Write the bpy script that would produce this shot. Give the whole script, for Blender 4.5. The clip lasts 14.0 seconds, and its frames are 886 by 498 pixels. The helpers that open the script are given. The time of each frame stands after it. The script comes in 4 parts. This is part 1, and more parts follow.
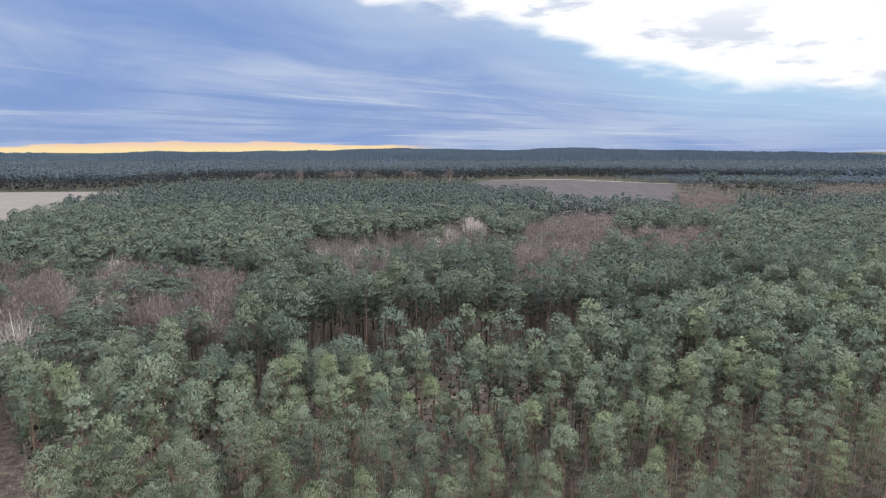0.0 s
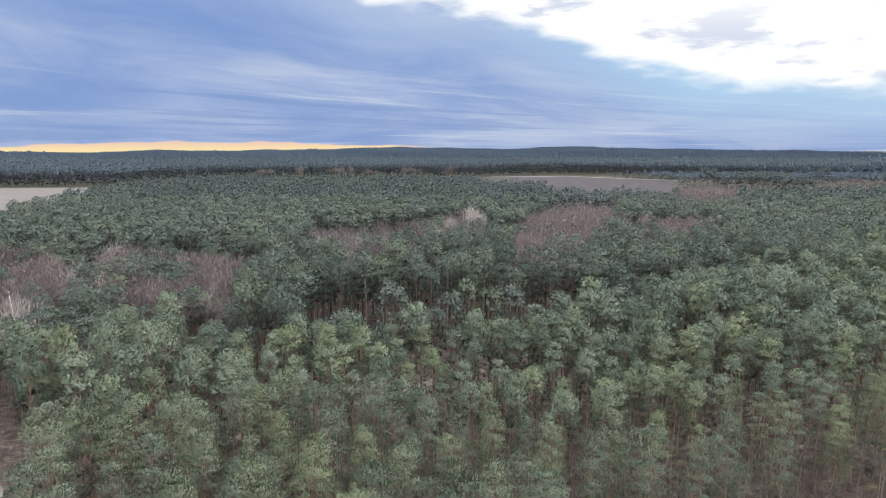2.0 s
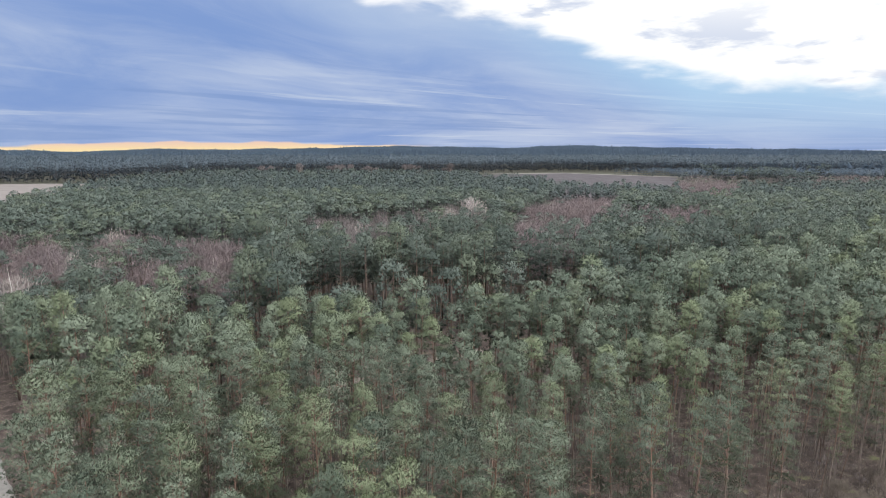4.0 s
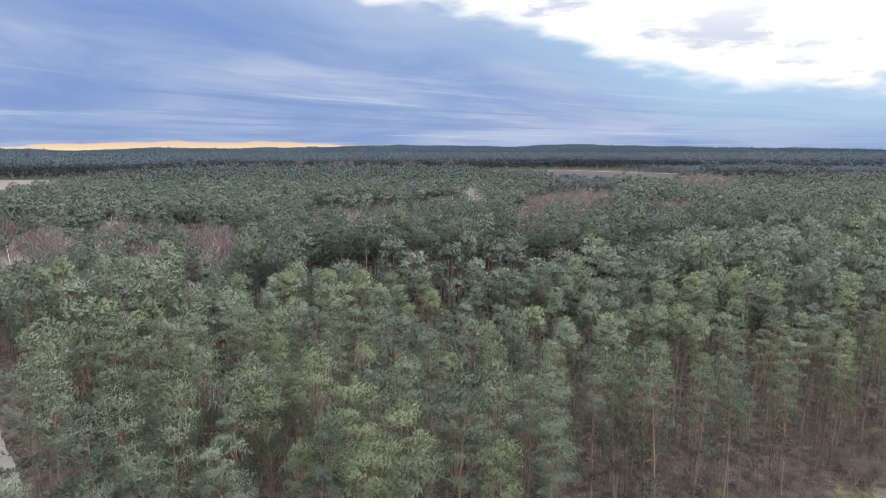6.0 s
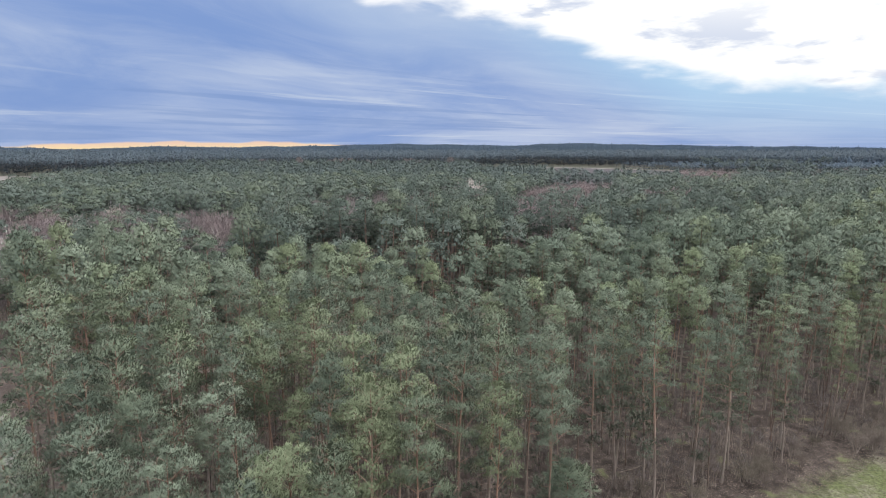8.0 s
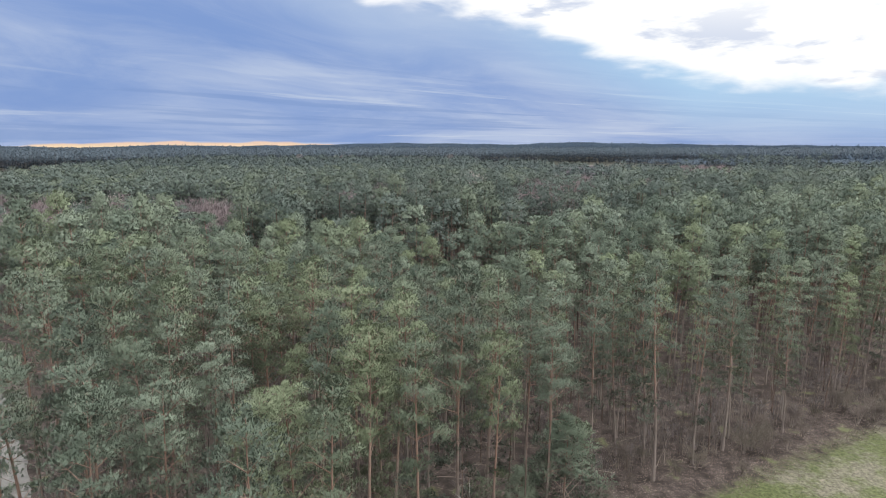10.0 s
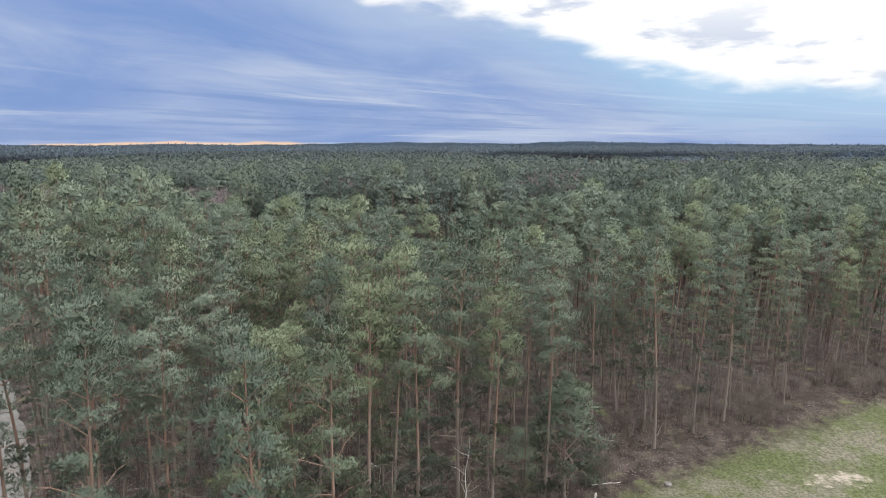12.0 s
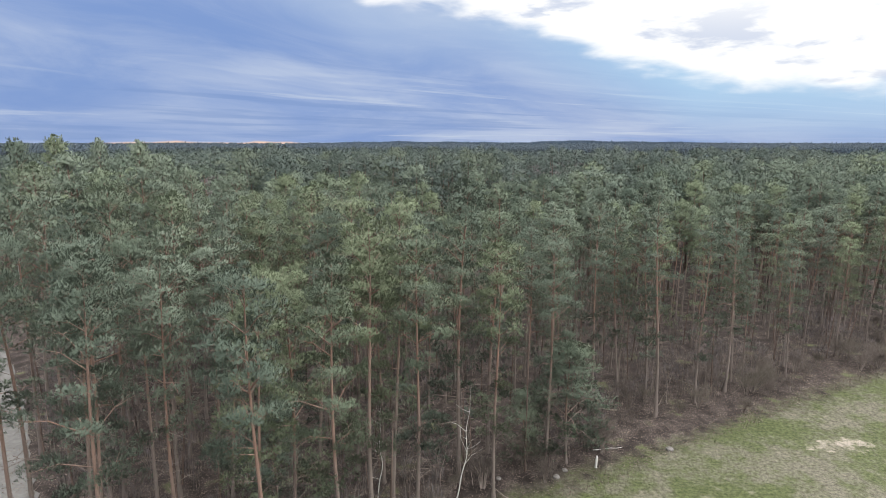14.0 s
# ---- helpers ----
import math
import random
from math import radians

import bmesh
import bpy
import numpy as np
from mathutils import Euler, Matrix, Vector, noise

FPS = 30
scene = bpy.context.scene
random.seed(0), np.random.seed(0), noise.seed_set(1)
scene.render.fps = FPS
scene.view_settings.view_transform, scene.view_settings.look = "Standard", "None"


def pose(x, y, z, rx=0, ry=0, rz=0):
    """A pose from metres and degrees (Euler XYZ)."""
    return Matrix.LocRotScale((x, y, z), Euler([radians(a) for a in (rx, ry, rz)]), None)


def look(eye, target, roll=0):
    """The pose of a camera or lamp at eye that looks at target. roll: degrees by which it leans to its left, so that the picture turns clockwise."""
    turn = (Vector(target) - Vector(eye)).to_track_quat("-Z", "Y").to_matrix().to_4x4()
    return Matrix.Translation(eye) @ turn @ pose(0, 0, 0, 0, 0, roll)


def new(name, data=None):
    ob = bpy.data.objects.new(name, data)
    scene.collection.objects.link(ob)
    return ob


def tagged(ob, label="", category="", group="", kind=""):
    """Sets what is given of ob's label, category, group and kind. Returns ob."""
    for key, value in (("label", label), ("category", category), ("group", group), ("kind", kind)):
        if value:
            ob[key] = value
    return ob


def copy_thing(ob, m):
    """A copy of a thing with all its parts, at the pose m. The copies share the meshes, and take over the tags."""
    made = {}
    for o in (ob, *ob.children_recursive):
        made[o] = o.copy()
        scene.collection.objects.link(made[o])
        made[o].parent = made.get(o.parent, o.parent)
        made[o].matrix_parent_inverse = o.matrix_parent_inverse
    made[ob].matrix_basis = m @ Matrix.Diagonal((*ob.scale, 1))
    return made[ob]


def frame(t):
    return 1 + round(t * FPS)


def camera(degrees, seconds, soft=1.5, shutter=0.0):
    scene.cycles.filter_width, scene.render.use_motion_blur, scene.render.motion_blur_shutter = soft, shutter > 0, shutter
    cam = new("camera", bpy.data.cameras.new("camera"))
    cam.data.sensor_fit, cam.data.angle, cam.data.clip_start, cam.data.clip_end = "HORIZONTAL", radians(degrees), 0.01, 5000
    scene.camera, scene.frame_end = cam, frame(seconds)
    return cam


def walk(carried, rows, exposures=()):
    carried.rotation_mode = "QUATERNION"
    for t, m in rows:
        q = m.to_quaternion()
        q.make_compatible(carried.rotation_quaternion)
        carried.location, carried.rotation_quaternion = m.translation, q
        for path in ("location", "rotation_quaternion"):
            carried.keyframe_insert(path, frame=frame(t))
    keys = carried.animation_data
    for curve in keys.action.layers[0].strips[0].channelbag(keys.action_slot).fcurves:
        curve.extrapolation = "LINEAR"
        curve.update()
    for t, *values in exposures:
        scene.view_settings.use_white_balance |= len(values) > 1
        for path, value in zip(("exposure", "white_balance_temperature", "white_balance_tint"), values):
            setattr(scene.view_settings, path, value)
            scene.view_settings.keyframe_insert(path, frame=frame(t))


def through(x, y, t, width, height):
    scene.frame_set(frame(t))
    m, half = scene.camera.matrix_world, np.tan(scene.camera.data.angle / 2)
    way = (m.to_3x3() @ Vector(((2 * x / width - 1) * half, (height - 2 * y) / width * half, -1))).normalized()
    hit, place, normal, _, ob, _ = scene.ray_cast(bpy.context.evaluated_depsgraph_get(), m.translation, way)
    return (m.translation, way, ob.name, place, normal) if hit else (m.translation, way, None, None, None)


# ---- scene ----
# ---------------------------------------------------------------- camera
cam = camera(74.0, 14.0, soft=0.8)
TILT = -10.4
ROWS = [  # seconds, x, y, z: a slow sink, drifting a little backwards
    (0.0, 0.11, 0.32, 48.02), (0.5, 0.12, 0.24, 46.98), (1.0, 0.12, 0.15, 45.95), (1.5, 0.12, 0.05, 45.0),
    (2.0, 0.11, -0.07, 44.03), (2.5, 0.10, -0.17, 43.1), (3.0, 0.09, -0.28, 42.12), (5.5, -0.03, -0.76, 37.42),
    (6.0, -0.04, -0.9, 36.48), (6.5, -0.04, -1.04, 35.62), (7.0, -0.04, -1.16, 34.72), (7.5, -0.03, -1.23, 33.9),
    (8.0, -0.02, -1.29, 33.0), (10.5, 0.05, -1.67, 28.98), (11.0, 0.06, -1.76, 28.22), (11.5, 0.05, -1.86, 27.54),
    (12.0, 0.04, -1.95, 26.83), (12.5, 0.01, -2.04, 26.1), (13.0, 0.0, -2.12, 25.37), (13.5, -0.01, -2.19, 24.65),
    (14.0, -0.01, -2.24, 23.98),
]
walk(cam, [(t, pose(x, y, z, 90 + TILT, 0, 0)) for t, x, y, z in ROWS])
scene.view_settings.exposure = 0.0


# ---------------------------------------------------------------- node helpers
class Nodes:
    """A node tree with short calls for sums, mixes and noise."""

    def __init__(self, tree):
        self.tree = tree
        tree.nodes.clear()

    def put(self, kind, **sockets):
        n = self.tree.nodes.new(kind)
        for key, value in sockets.items():
            self.feed(n.inputs[key.replace("_", " ")], value)
        return n

    def feed(self, socket, value):
        if isinstance(value, bpy.types.NodeSocket):
            self.tree.links.new(value, socket)
        else:
            socket.default_value = value

    def math(self, op, a, b=0.0, c=0.0, clamp=False):
        n = self.tree.nodes.new("ShaderNodeMath")
        n.operation, n.use_clamp = op, clamp
        for s, v in zip(n.inputs, (a, b, c)):
            self.feed(s, v)
        return n.outputs[0]

    def vec(self, x, y, z=0.0):
        n = self.tree.nodes.new("ShaderNodeCombineXYZ")
        for s, v in zip(n.inputs, (x, y, z)):
            self.feed(s, v)
        return n.outputs[0]

    def split(self, v):
        n = self.tree.nodes.new("ShaderNodeSeparateXYZ")
        self.feed(n.inputs[0], v)
        return n.outputs

    def noise(self, vector, scale, detail=3.0, rough=0.55, distort=0.0):
        n = self.tree.nodes.new("ShaderNodeTexNoise")
        for key, value in (("Vector", vector), ("Scale", scale), ("Detail", detail), ("Roughness", rough), ("Distortion", distort)):
            self.feed(n.inputs[key], value)
        return n.outputs[0]

    def step(self, v, lo, hi):
        n = self.tree.nodes.new("ShaderNodeMapRange")
        n.interpolation_type = "SMOOTHSTEP"
        for s, q in zip(n.inputs, (v, lo, hi, 0.0, 1.0)):
            self.feed(s, q)
        return n.outputs[0]

    def mix(self, fac, a, b):
        n = self.tree.nodes.new("ShaderNodeMix")
        n.data_type = "RGBA"
        self.feed(n.inputs[0], fac)
        self.feed(n.inputs[6], a if isinstance(a, bpy.types.NodeSocket) else (*a, 1.0))
        self.feed(n.inputs[7], b if isinstance(b, bpy.types.NodeSocket) else (*b, 1.0))
        return n.outputs[2]


# ---------------------------------------------------------------- sky and sun
SUN_EL, SUN_AZ = radians(32), radians(48)
world = bpy.data.worlds.new("evening_sky")
scene.world = world
world.use_nodes = True
W = Nodes(world.node_tree)
direction = W.put("ShaderNodeTexCoord").outputs["Generated"]
dx, dy, dz = W.split(direction)
flat = W.math("MAXIMUM", W.math("SQRT", W.math("ADD", W.math("MULTIPLY", dx, dx), W.math("MULTIPLY", dy, dy))), 0.02)
az = W.math("ARCTAN2", dx, dy)          # 0 straight ahead, to the right +
el = W.math("DIVIDE", dz, flat)         # tangent of the height over the horizon
# cloud streets that run together towards the horizon on the right
fan = W.math("DIVIDE", el, W.math("MAXIMUM", W.math("SUBTRACT", 1.05, az), 0.25))
streak = W.noise(W.vec(W.math("MULTIPLY", az, 1.6), W.math("MULTIPLY", fan, 10.0), 2.3), 1.7, 8.0, 0.62, 0.9)
broad = W.noise(W.vec(W.math("MULTIPLY", az, 1.4), W.math("MULTIPLY", fan, 5.5), 7.1), 1.5, 3.0, 0.5, 0.3)
ragged = W.noise(W.vec(W.math("MULTIPLY", az, 7.0), W.math("MULTIPLY", el, 22.0), 4.4), 1.5, 4.0, 0.5, 0.2)
light = W.step(W.math("ADD", W.math("MULTIPLY", streak, 0.60), W.math("MULTIPLY", broad, 0.60)), 0.42, 0.84)
cloud = W.mix(light, (0.225, 0.352, 0.68), (0.52, 0.61, 0.81))
thin = W.noise(W.vec(W.math("MULTIPLY", az, 2.2), W.math("MULTIPLY", fan, 70.0), 5.9), 1.3, 4.0, 0.5, 0.2)
cloud = W.mix(W.math("MULTIPLY", W.step(thin, 0.58, 0.70), W.math("MULTIPLY", W.step(el, 0.14, 0.05), 0.55)), cloud, (0.68, 0.755, 0.87))
cloud = W.mix(W.math("MULTIPLY", W.step(thin, 0.46, 0.34), W.math("MULTIPLY", W.step(el, 0.20, 0.05), 0.5)), cloud, (0.20, 0.32, 0.62))
# the bright break in the cloud, up to the zenith and over to the right
edge_a = W.math("SUBTRACT", 0.213, W.math("MULTIPLY", az, 0.08))
edge_b = W.math("SUBTRACT", 0.237, W.math("MULTIPLY", az, 0.37))
edge_c = W.math("SUBTRACT", 0.118, W.math("MULTIPLY", az, 0.07))
edge_d = W.math("SUBTRACT", 0.162, W.math("MULTIPLY", az, 0.5))
edge = W.math("MAXIMUM", W.math("MAXIMUM", W.math("MINIMUM", edge_a, edge_b), edge_c), edge_d)
above = W.math("SUBTRACT", el, edge)
torn = W.math("ADD", W.math("ADD", above, 0.010), W.math("MULTIPLY", W.math("SUBTRACT", ragged, 0.5), 0.075))
near_edge = W.step(above, -0.11, 0.01)
cloud = W.mix(W.math("MULTIPLY", W.step(above, -0.13, -0.01), W.math("MULTIPLY", W.step(az, 0.45, 0.0), 0.55)), cloud, (0.56, 0.68, 0.86))
cloud = W.mix(W.math("MULTIPLY", near_edge, W.step(az, -0.05, 0.40)), cloud, (0.44, 0.66, 0.90))
open_sky = W.step(torn, -0.012, 0.026)
shreds = W.step(W.noise(W.vec(W.math("MULTIPLY", az, 4.6), W.math("MULTIPLY", el, 15.0), 9.7), 1.6, 5.0, 0.55, 0.2), 0.50, 0.62)
white = W.mix(W.math("MULTIPLY", shreds, W.step(above, 0.15, 0.05)), (1.12, 1.12, 1.12), (0.70, 0.76, 0.90))
white = W.mix(W.step(above, 0.10, 0.30), white, (5.6, 5.5, 5.4))
cloud = W.mix(open_sky, cloud, white)
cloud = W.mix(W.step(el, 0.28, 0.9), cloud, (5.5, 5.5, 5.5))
# the low sunset strip under the cloud on the left
strip = W.math("ADD", el, W.math("MULTIPLY", W.math("SUBTRACT", ragged, 0.5), 0.016))
bulge = W.math("MULTIPLY", W.step(W.math("ABSOLUTE", W.math("ADD", az, 0.36)), 0.30, 0.05), 0.0055)
strip = W.math("SUBTRACT", strip, bulge)
glow = W.math("MULTIPLY", W.step(strip, -0.0055, -0.0090), W.step(az, 0.0, -0.10))
warm = W.mix(W.step(el, -0.001, -0.014), (0.92, 0.66, 0.52), (1.05, 0.82, 0.46))
cloud = W.mix(glow, cloud, warm)
sky = W.tree.nodes.new("ShaderNodeTexSky")
sky.sky_type, sky.sun_disc, sky.sun_elevation, sky.sun_rotation = "NISHITA", False, SUN_EL, SUN_AZ
blue = W.put("ShaderNodeBackground", Color=sky.outputs[0], Strength=0.05)
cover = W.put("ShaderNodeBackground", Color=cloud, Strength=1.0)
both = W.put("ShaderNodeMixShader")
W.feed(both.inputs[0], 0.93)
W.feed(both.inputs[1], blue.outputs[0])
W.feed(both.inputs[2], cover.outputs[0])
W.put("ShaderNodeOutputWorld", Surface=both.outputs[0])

sun = new("sun", bpy.data.lights.new("sun", "SUN"))
sun.data.energy, sun.data.angle, sun.data.color = 1.5, radians(40), (1.0, 0.95, 0.88)
sun.matrix_world = look((0, 0, 0), (-math.cos(SUN_EL) * math.sin(SUN_AZ), -math.cos(SUN_EL) * math.cos(SUN_AZ), -math.sin(SUN_EL)))


# ---------------------------------------------------------------- materials
def material(name):
    m = bpy.data.materials.new(name)
    m.use_nodes = True
    return m, Nodes(m.node_tree)


def foliage(name, dark, pale, yellow, through=0.28, joined=False):
    """Needles or twigs: tone by plant, by clump and by needle; some light passes through them."""
    m, n = material(name)
    geo = n.put("ShaderNodeNewGeometry")
    place = geo.outputs["Position"]
    if joined:
        own = n.put("ShaderNodeAttribute")
        own.attribute_name = "plant"
        each = own.outputs["Fac"]
    else:
        each = n.put("ShaderNodeObjectInfo").outputs["Random"]
    by_stand = n.noise(place, 0.05, 2.0)
    by_clump = n.noise(place, 1.1, 2.0)
    tone = n.math("ADD", n.math("MULTIPLY", geo.outputs["Random Per Island"], 0.10), n.math("MULTIPLY", by_clump, 0.55))
    tone = n.math("ADD", tone, n.math("MULTIPLY", each, 0.32))
    colour = n.mix(n.step(tone, 0.15, 0.88), dark, pale)
    hue = n.math("ADD", n.math("FRACT", n.math("MULTIPLY", each, 7.0)), n.math("MULTIPLY", n.math("SUBTRACT", by_stand, 0.5), 1.6))
    colour = n.mix(n.math("MULTIPLY", n.step(hue, 0.45, 1.05), 0.5), colour, yellow)
    bs = n.put("ShaderNodeBsdfPrincipled", Base_Color=colour, Roughness=0.62)
    bs.inputs["Specular IOR Level"].default_value = 0.06
    tr = n.put("ShaderNodeBsdfTranslucent", Color=colour)
    mx = n.put("ShaderNodeMixShader")
    n.feed(mx.inputs[0], through)
    n.feed(mx.inputs[1], bs.outputs[0])
    n.feed(mx.inputs[2], tr.outputs[0])
    n.put("ShaderNodeOutputMaterial", Surface=mx.outputs[0])
    return m


def rough_surface(name, dark, pale, scale, stretch=(1, 1, 1), bump=0.3, roughness=0.9):
    m, n = material(name)
    place = n.put("ShaderNodeTexCoord").outputs["Object"]
    mp = n.put("ShaderNodeMapping", Vector=place)
    mp.inputs["Scale"].default_value = stretch
    a = n.noise(mp.outputs[0], scale, 5.0, 0.65)
    b = n.noise(mp.outputs[0], scale * 0.2, 2.0)
    each = n.put("ShaderNodeObjectInfo").outputs["Random"]
    tone = n.math("ADD", n.math("MULTIPLY", a, 0.7), n.math("ADD", n.math("MULTIPLY", b, 0.4), n.math("MULTIPLY", each, 0.2)))
    colour = n.mix(n.step(tone, 0.4, 0.9), dark, pale)
    bp = n.put("ShaderNodeBump", Strength=bump, Distance=0.03, Height=a)
    bs = n.put("ShaderNodeBsdfPrincipled", Base_Color=colour, Roughness=roughness, Normal=bp.outputs[0])
    bs.inputs["Specular IOR Level"].default_value = 0.0
    n.put("ShaderNodeOutputMaterial", Surface=bs.outputs[0])
    return m


def pine_bark():
    """Grey-brown plates below, orange flaking bark in the upper trunk."""
    m, n = material("pine_bark")
    place = n.put("ShaderNodeTexCoord").outputs["Object"]
    x, y, z = n.split(place)
    grain = n.noise(n.vec(x, y, n.math("MULTIPLY", z, 0.25)), 14.0, 5.0, 0.7)
    patch = n.noise(place, 0.9, 2.0)
    up = n.step(n.math("ADD", z, n.math("MULTIPLY", patch, 6.0)), 7.0, 15.0)
    low = n.mix(grain, (0.042, 0.033, 0.029), (0.145, 0.116, 0.101))
    high = n.mix(grain, (0.080, 0.046, 0.034), (0.175, 0.098, 0.070))
    colour = n.mix(up, low, high)
    each = n.put("ShaderNodeObjectInfo").outputs["Random"]
    colour = n.mix(n.math("MULTIPLY", each, 0.35), colour, (0.17, 0.14, 0.12))
    bp = n.put("ShaderNodeBump", Strength=0.5, Distance=0.03, Height=grain)
    bs = n.put("ShaderNodeBsdfPrincipled", Base_Color=colour, Roughness=0.9, Normal=bp.outputs[0])
    n.put("ShaderNodeOutputMaterial", Surface=bs.outputs[0])
    return m


def birch_bark():
    m, n = material("birch_bark")
    place = n.put("ShaderNodeTexCoord").outputs["Object"]
    x, y, z = n.split(place)
    bands = n.noise(n.vec(n.math("MULTIPLY", x, 1.5), n.math("MULTIPLY", y, 1.5), n.math("MULTIPLY", z, 6.0)), 1.4, 4.0, 0.7)
    colour = n.mix(n.step(bands, 0.56, 0.66), (0.37, 0.355, 0.335), (0.07, 0.07, 0.064))
    bs = n.put("ShaderNodeBsdfPrincipled", Base_Color=colour, Roughness=0.75)
    n.put("ShaderNodeOutputMaterial", Surface=bs.outputs[0])
    return m


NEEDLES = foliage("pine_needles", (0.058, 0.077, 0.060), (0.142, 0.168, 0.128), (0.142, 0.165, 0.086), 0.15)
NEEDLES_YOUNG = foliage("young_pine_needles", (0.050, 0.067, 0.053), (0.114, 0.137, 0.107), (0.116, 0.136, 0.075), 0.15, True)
# Blue raised a little over the near needles: a first touch of haze.
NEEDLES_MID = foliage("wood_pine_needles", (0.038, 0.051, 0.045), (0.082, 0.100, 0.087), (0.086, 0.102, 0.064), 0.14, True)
# The next three have distance haze mixed into their colour, bluer the further off.
NEEDLES_FAR = foliage("hazed_pine_needles", (0.030, 0.041, 0.042), (0.060, 0.076, 0.074), (0.060, 0.073, 0.057), 0.2, True)
NEEDLES_DIST = foliage("hazed_field_side_needles", (0.040, 0.055, 0.070), (0.064, 0.084, 0.104), (0.062, 0.077, 0.086), 0.2, True)
WOODS_FAR = foliage("hazed_conifers", (0.038, 0.056, 0.080), (0.072, 0.099, 0.128), (0.074, 0.094, 0.106), 0.25, True)
TWIGS = foliage("bare_twigs", (0.086, 0.071, 0.075), (0.172, 0.143, 0.148), (0.160, 0.124, 0.122), 0.3, True)
TWIGS_GREY = foliage("grey_bare_twigs", (0.074, 0.064, 0.066), (0.150, 0.133, 0.134), (0.116, 0.106, 0.099), 0.3, True)
TWIGS_PALE = foliage("pale_bare_twigs", (0.20, 0.18, 0.175), (0.36, 0.32, 0.31), (0.27, 0.24, 0.22), 0.3)
SHRUB_TWIGS = foliage("shrub_twigs", (0.060, 0.050, 0.045), (0.145, 0.122, 0.108), (0.105, 0.098, 0.072), 0.2)
LITTER = foliage("dry_leaves", (0.046, 0.034, 0.029), (0.25, 0.21, 0.18), (0.105, 0.076, 0.063), 0.1)
BARK = pine_bark()
# Bark of far trunks, greyed and blued to carry the haze of distance.
BARK_FAR = rough_surface("hazed_bark", (0.046, 0.046, 0.052), (0.098, 0.094, 0.100), 3.0)
BARK_THIN = rough_surface("thin_stem_bark", (0.045, 0.033, 0.029), (0.130, 0.097, 0.083), 6.0, (1, 1, 0.2))
BIRCH = birch_bark()
DEADWOOD = rough_surface("dead_wood", (0.075, 0.060, 0.052), (0.21, 0.18, 0.16), 9.0, (1, 1, 0.3))
STONE = rough_surface("stone", (0.075, 0.070, 0.065), (0.17, 0.16, 0.15), 12.0)


# ---------------------------------------------------------------- the plan
def side(line, x, y):
    """How far (x, y) lies ahead of a line of points that runs from left to right."""
    xs, ys = zip(*line)
    return y - np.interp(x, xs, ys)


def inside(poly, x, y):
    hit, j = False, len(poly) - 1
    for i in range(len(poly)):
        (xi, yi), (xj, yj) = poly[i], poly[j]
        if (yi > y) != (yj > y) and x < (xj - xi) * (y - yi) / (yj - yi) + xi:
            hit = not hit
        j = i
    return hit


WOOD_EDGE = [(-60, 16), (-8, 20), (-2, 28), (4, 34), (10, 39), (17, 46), (24, 48.5), (36, 54.6), (54, 64), (110, 96)]
GRASS_EDGE = [(-60, 12), (-8, 22), (-2, 30), (4.3, 34.5), (8.4, 35.8), (13, 38), (19, 42.3), (25, 45), (32.5, 49.7), (46.5, 56.6), (110, 92)]
FIELD_WEST = [(-900, 566), (-420, 562), (-318, 570), (-290, 556), (-222, 450), (-205, 360), (-214, 338), (-200, 298), (-195, 256), (-260, 200), (-900, 150)]
FIELD_EAST = [(5, 690), (31, 712), (155, 752), (262, 660), (208, 534), (152, 385), (128, 330), (92, 393), (62, 440), (12, 640)]
BARE = {
    "thicket": [(-132, 172), (-100, 170), (-86, 178), (-47, 159), (-40, 128), (-42, 108), (-57, 118), (-110, 124)],
    "hollow": [(-110, 126), (-57, 120), (-44, 112), (-34, 98), (-29, 82), (-37, 79), (-45, 77), (-52, 78), (-90, 80)],
    "birches": [(-50, 216), (-30, 216), (1, 252), (19, 262), (23, 190), (-4, 160), (-20, 144), (-31, 140)],
    "alders": [(23, 216), (62, 312), (90, 300), (62, 216), (34, 145), (19, 138)],
    "row": [(70, 243), (112, 247), (88, 186), (53, 170)],
    "clump": [(161, 412), (201, 412), (152, 300), (122, 300)],
}
MIXED = {"thicket": 0.08, "hollow": -0.02, "birches": 0.10, "alders": 0.4, "row": 0.6, "clump": 0.6}     # where pines stand among the bare trees
LANE = [(-45, 71.5), (-40, 75.5), (-18.6, 92), (-9, 98), (8, 109)]     # sandy lane through the wood
CLEARING = [(-24, 91), (-8, 94), (8, 97), (26, 105), (30, 120), (10, 117), (-10, 115), (-28, 111)]
ROAD = [(-26.5, 30), (-31.5, 36), (-39, 46.5), (-50.5, 60), (-64, 74)]    # sandy road along the wood, its middle


def near_line(line, x, y):
    """Distance from (x, y) to a line of points."""
    best = 1e9
    for (ax, ay), (bx, by) in zip(line, line[1:]):
        ux, uy = bx - ax, by - ay
        k = min(1.0, max(0.0, ((x - ax) * ux + (y - ay) * uy) / (ux * ux + uy * uy)))
        best = min(best, math.hypot(x - ax - k * ux, y - ay - k * uy))
    return best


def smooth(v, lo, hi):
    k = np.clip((v - lo) / (hi - lo), 0, 1)
    return k * k * (3 - 2 * k)


